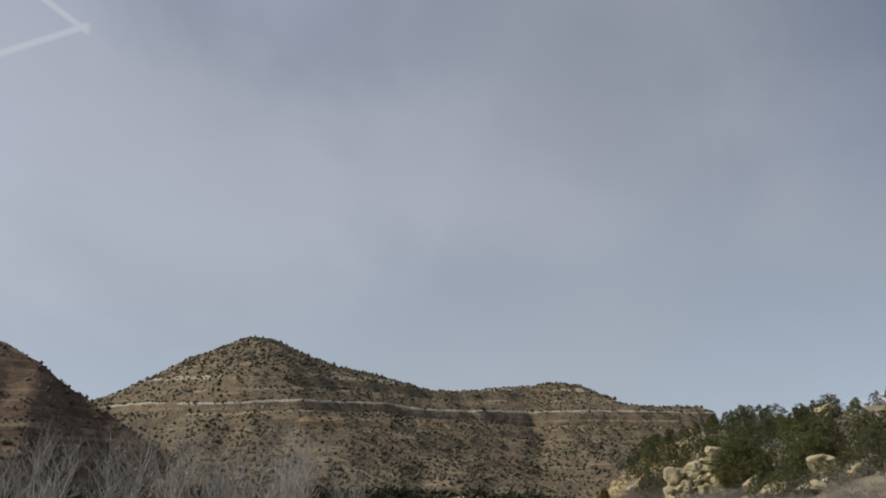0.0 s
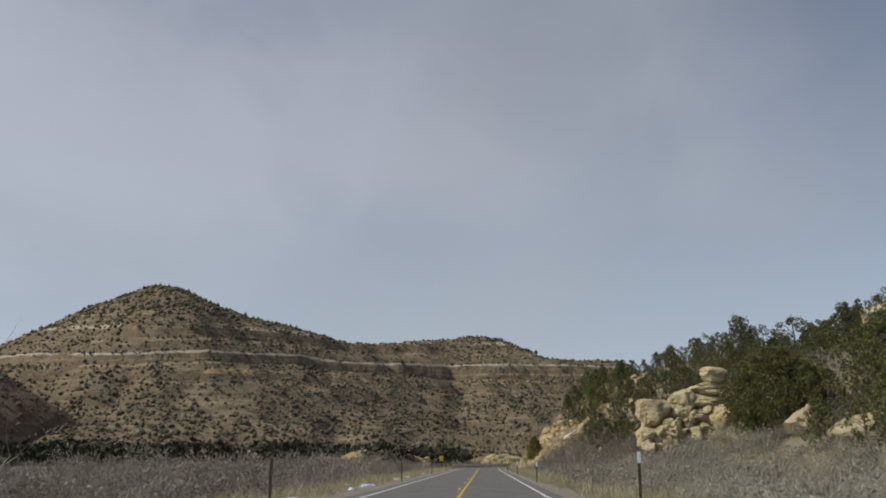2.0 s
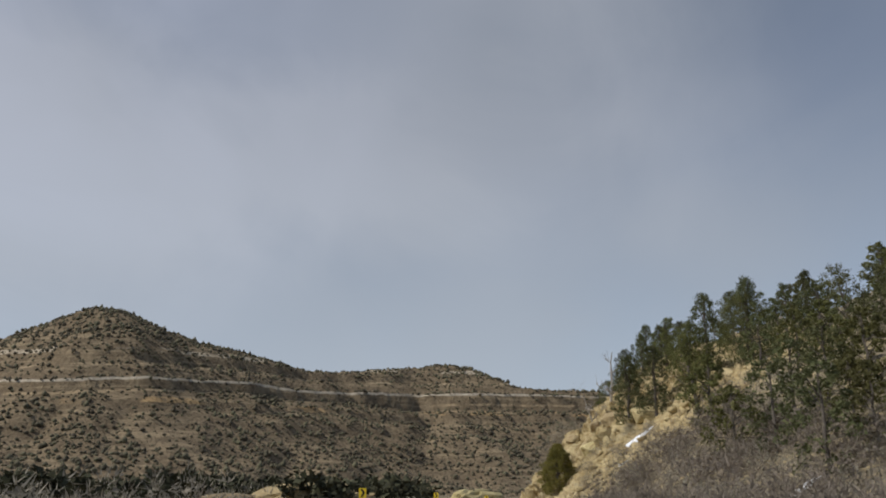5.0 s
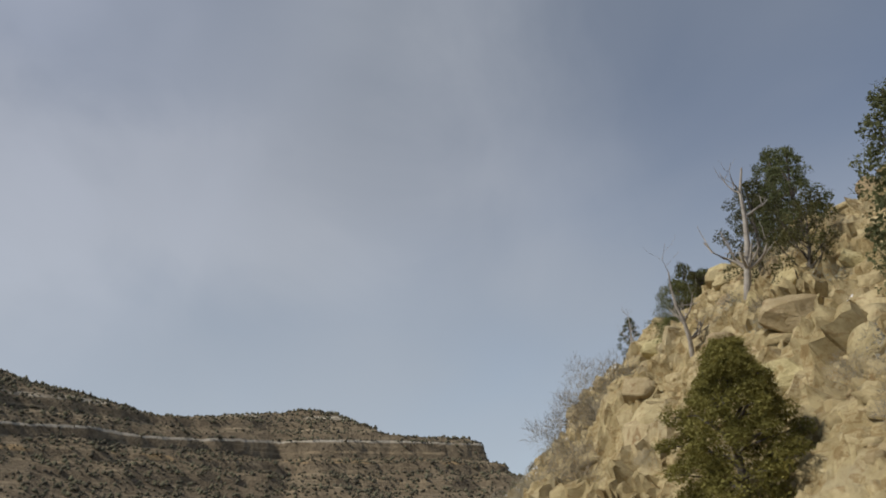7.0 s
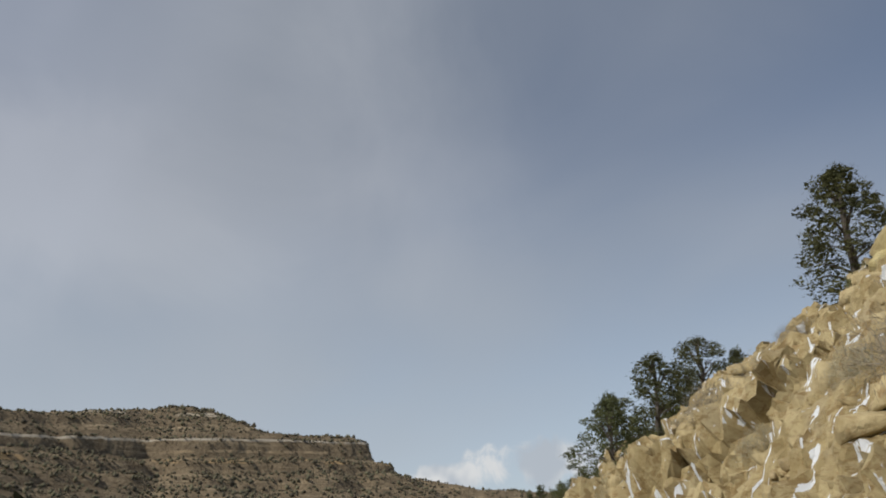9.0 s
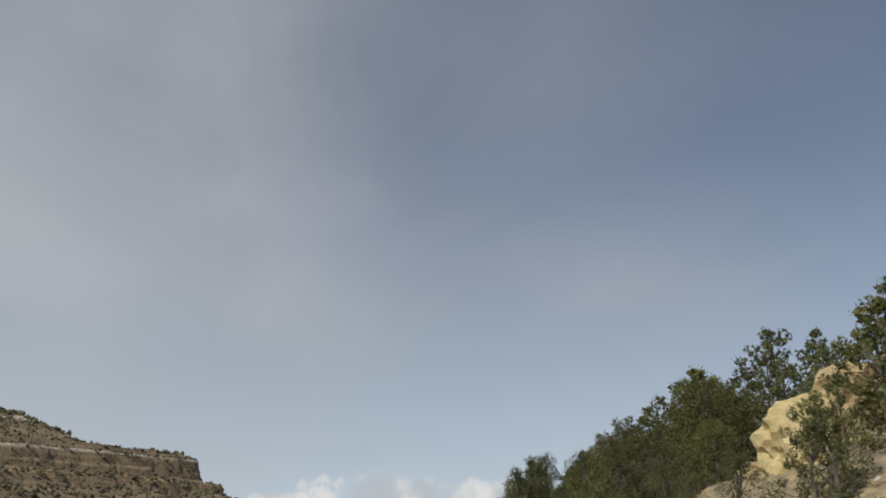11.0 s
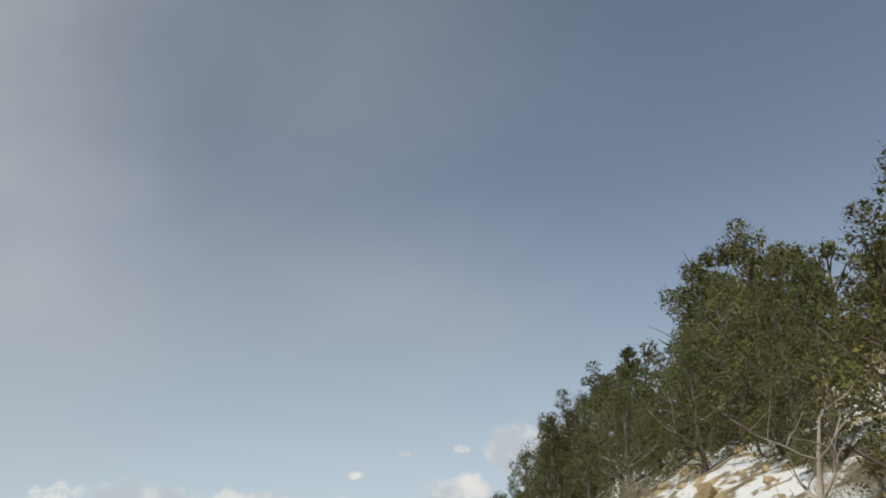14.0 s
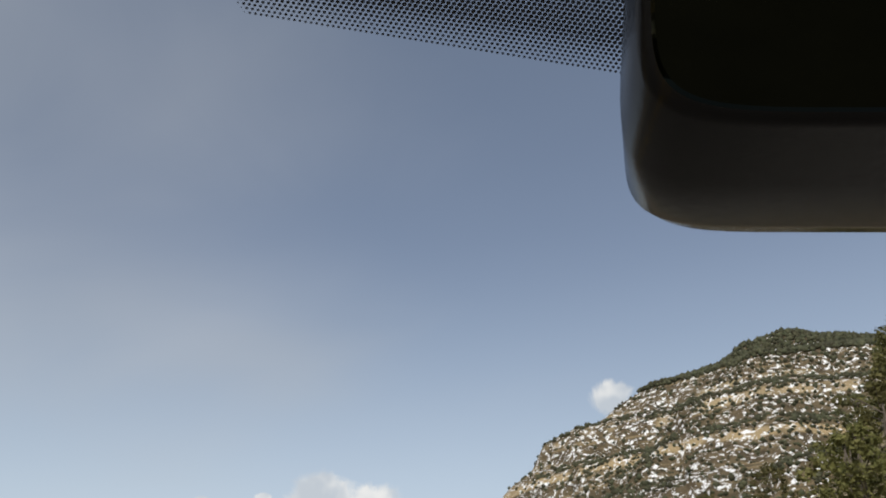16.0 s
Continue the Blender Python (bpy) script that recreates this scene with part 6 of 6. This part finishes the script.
def channel_post(tall, width=0.07):
    """A flanged steel post: a web and two flanges."""
    s = Soup()
    w = width / 2
    s.add(*box(-w * 0.5, w * 0.5, -0.012, -0.006, -0.3, tall))
    s.add(*box(-w, -w * 0.5, -0.012, 0.018, -0.3, tall))
    s.add(*box(w * 0.5, w, -0.012, 0.018, -0.3, tall))
    return s.mesh("post", RUST)


def delineator(x, y, bright, tall):
    t = thing("delineator_post", "slim dark steel roadside marker post with white reflector" if bright else "slim dark steel roadside marker post", "road marker", "delineator posts")
    t.location = (x, y, ground_at(x, y))
    tall = tall - ground_at(x, y)
    post = part("post", channel_post(tall - 0.03), t)
    s = Soup()
    s.add(*box(-0.046, 0.046, -0.022, -0.014, tall - 0.28, tall) if bright else box(-0.045, 0.045, 0.02, 0.026, tall - 0.24, tall - 0.04))
    part("reflector", s.mesh("reflector", REFLECT_WHITE if bright else STEEL), post, "white reflector plate" if bright else "grey back of the reflector plate")


for x, y, tall in ((3.95, 70.3, 1.5), (3.45, 105.4, 1.22), (3.4, 138, 1.22), (3.3, 172, 1.22)):
    delineator(x, y, True, tall)
    delineator(-5.4, y - 0.4, False, 1.34)


def chevron_sign(x, y, low, turn):
    t = thing("chevron_sign", "yellow bend marker sign with black chevron on a steel post", "road sign", "bend signs")
    t.location = (x, y, ground_at(x, y))
    t.rotation_euler = (0, 0, turn)
    part("post", channel_post(low + 0.75, 0.09), t)
    w, h = 0.30, 0.375
    plate = Soup()
    V, F = [], []
    corners = [(-w + 0.04, -h), (w - 0.04, -h), (w, -h + 0.04), (w, h - 0.04), (w - 0.04, h), (-w + 0.04, h), (-w, h - 0.04), (-w, -h + 0.04)]
    V = [(a, -0.02, low + h + b) for a, b in corners] + [(a, -0.014, low + h + b) for a, b in corners]
    F = [tuple(range(7, -1, -1)), tuple(range(8, 16))] + [(k, (k + 1) % 8, 8 + (k + 1) % 8, 8 + k) for k in range(8)]
    plate.add(V, F)
    face = part("plate", plate.mesh("plate", SIGN_YELLOW), t, "yellow sign plate")
    arrow = Soup()
    pts = [(-0.18, 0.30), (0.0, 0.30), (0.2, 0.0), (0.0, -0.30), (-0.18, -0.30), (0.02, 0.0)]
    V = [(a, -0.026, low + h + b) for a, b in pts] + [(a, -0.0215, low + h + b) for a, b in pts]
    arrow.add(V, [(0, 5, 2, 1), (5, 4, 3, 2)] + [(k, (k + 1) % 6, 6 + (k + 1) % 6, 6 + k) for k in range(6)])
    part("chevron", arrow.mesh("chevron", SIGN_BLACK), face, "black chevron pointing to the bend")


chevron_sign(-7.0, 190, 1.5, 0.0)
chevron_sign(-2.0, 236, 1.5, -0.15)
chevron_sign(6.0, 272, 1.5, -0.3)


def guard_rail(y0, y1, d):
    t = thing("guard_rail", "grey steel guard rail along the outside of the bend", "guard rail")
    ys = np.arange(y0, y1, 2.0)
    profile = [(0.0, 0.43), (0.05, 0.48), (0.0, 0.55), (0.0, 0.61), (0.05, 0.67), (0.0, 0.74)]
    V, F = [], []
    for y in ys:
        for off, z in profile:
            px, py = across(d + off, y)
            V.append((float(px), float(py), z))
    n = len(profile)
    for i in range(len(ys) - 1):
        for k in range(n - 1):
            a = i * n + k
            F.append((a, a + 1, a + n + 1, a + n))
    rail = part("rail", mesh("rail", V, F, STEEL, True), t, "corrugated steel beam")
    solid = rail.modifiers.new("solid", "SOLIDIFY")
    solid.thickness = 0.006
    post = Soup()
    post.add(*box(-0.08, 0.08, -0.08, 0.08, -0.4, 0.76))
    me = post.mesh("post", RUST)
    for y in ys[::2]:
        px, py = across(d - 0.1, y)
        p = part("post", me, t, "dark timber post")
        p.location = (float(px), float(py), 0)


guard_rail(202, 264, -5.2)


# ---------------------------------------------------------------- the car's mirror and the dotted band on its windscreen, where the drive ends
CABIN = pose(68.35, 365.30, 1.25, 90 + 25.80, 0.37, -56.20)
BLACK_PLASTIC = surface("black_plastic", (0.0006, 0.0006, 0.0008), (0.0012, 0.0012, 0.0014), 0.22, 8.0, 120.0, 0.08, 300.0)
# near-black tint paints in the reflection of a dark cabin left unbuilt
DARK_CABIN_GLASS = surface("dark_cabin_mirror_glass", (0.010, 0.011, 0.007), (0.014, 0.015, 0.009), 0.05, 2.0, 20.0, 0.0, metal=1.0)
CERAMIC = surface("black_ceramic", (0.012, 0.012, 0.014), (0.02, 0.02, 0.022), 0.6, 20.0, 200.0, 0.0)


def oval(cx, cy, hw, hh, z, power, lean=0.0, n=72):
    """A rounded rectangle across the line of sight."""
    pts = []
    for k in range(n):
        a = 2 * math.pi * k / n
        c, s = math.cos(a), math.sin(a)
        y = hh * math.copysign(abs(s) ** (2 / power), s)
        pts.append((cx + hw * math.copysign(abs(c) ** (2 / power), c) + lean * (y + hh * 0.8), cy + y, z))
    return pts


def loft(rings, close_first=False, close_last=False):
    V, F = [], []
    n = len(rings[0])
    for r in rings:
        V += r
    for i in range(len(rings) - 1):
        for k in range(n):
            a, b = i * n + k, i * n + (k + 1) % n
            F.append((a, b, b + n, a + n))
    if close_first:
        F.append(tuple(range(n - 1, -1, -1)))
    if close_last:
        m = (len(rings) - 1) * n
        F.append(tuple(range(m, m + n)))
    return V, F


def rear_view_mirror():
    t = thing("rear_view_mirror", "black plastic rear-view mirror with rounded housing inside the windscreen", "mirror")
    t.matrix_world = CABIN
    shell = Soup()
    shell.add(*loft([oval(0.1475, 0.0950, 0.0885, 0.0560, -0.2400, 7), oval(0.1475, 0.0950, 0.0910, 0.0585, -0.2405, 7), oval(0.1480, 0.0950, 0.0925, 0.0600, -0.2440, 7),
                     oval(0.1560, 0.0950, 0.1005, 0.0745, -0.2700, 7.5, 0.06), oval(0.1620, 0.0940, 0.1000, 0.0860, -0.2960, 8, 0.12), oval(0.1645, 0.0930, 0.0985, 0.0870, -0.3060, 7, 0.12),
                     oval(0.1650, 0.0930, 0.0930, 0.0810, -0.3120, 6, 0.12)], close_last=True))
    housing = part("housing", shell.mesh("housing", BLACK_PLASTIC, True), t)
    face = Soup()
    face.add(*loft([oval(0.1475, 0.0950, 0.0885, 0.0560, -0.2402, 7), oval(0.1475, 0.0950, 0.0870, 0.0545, -0.2412, 7)], close_last=True))
    part("mirror_glass", face.mesh("mirror_glass", DARK_CABIN_GLASS), housing, "mirror glass coloured dark for the reflection of an unbuilt cabin")
    stalk = Soup()
    stalk.add(*tube([(0.165, 0.12, -0.30), (0.165, 0.15, -0.33), (0.165, 0.19, -0.36)], [0.014, 0.012, 0.016], 12))
    part("stalk", stalk.mesh("stalk", BLACK_PLASTIC, True), t)


def dotted_band():
    """Rows of printed dots along the windscreen's upper rim, smaller towards the lower edge of the band."""
    s = Soup()
    depth = 0.46
    row, col = 0.00205, 0.00295
    for j in range(66):
        for i in range(95):
            u = -0.118 + (i + 0.5 * (j % 2)) * col
            w = 0.0955 + j * row
            x, y = u, w - 0.148 * (u - 0.105)
            edge = j / 6.0
            left = (u + 0.108 + min(j, 12) * 0.0020) / 0.008
            size = min(1.0, 0.6 + 0.3 * edge, max(0.0, left))
            if size < 0.2 or y > 0.235:
                continue
            r = 0.00122 * size
            ring = [(x + r * 1.12 * math.cos(a * math.pi / 4), y + r * math.sin(a * math.pi / 4), -depth + 0.35 * (y - 0.1)) for a in range(8)]
            s.add(ring, [tuple(range(8))])
    t = thing("windscreen_band", "band of black printed dots along the top of a windscreen", "windscreen")
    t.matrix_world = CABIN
    tagged(part("dots", s.mesh("dots", CERAMIC), t, "small black ceramic dots"), kind="stuff")


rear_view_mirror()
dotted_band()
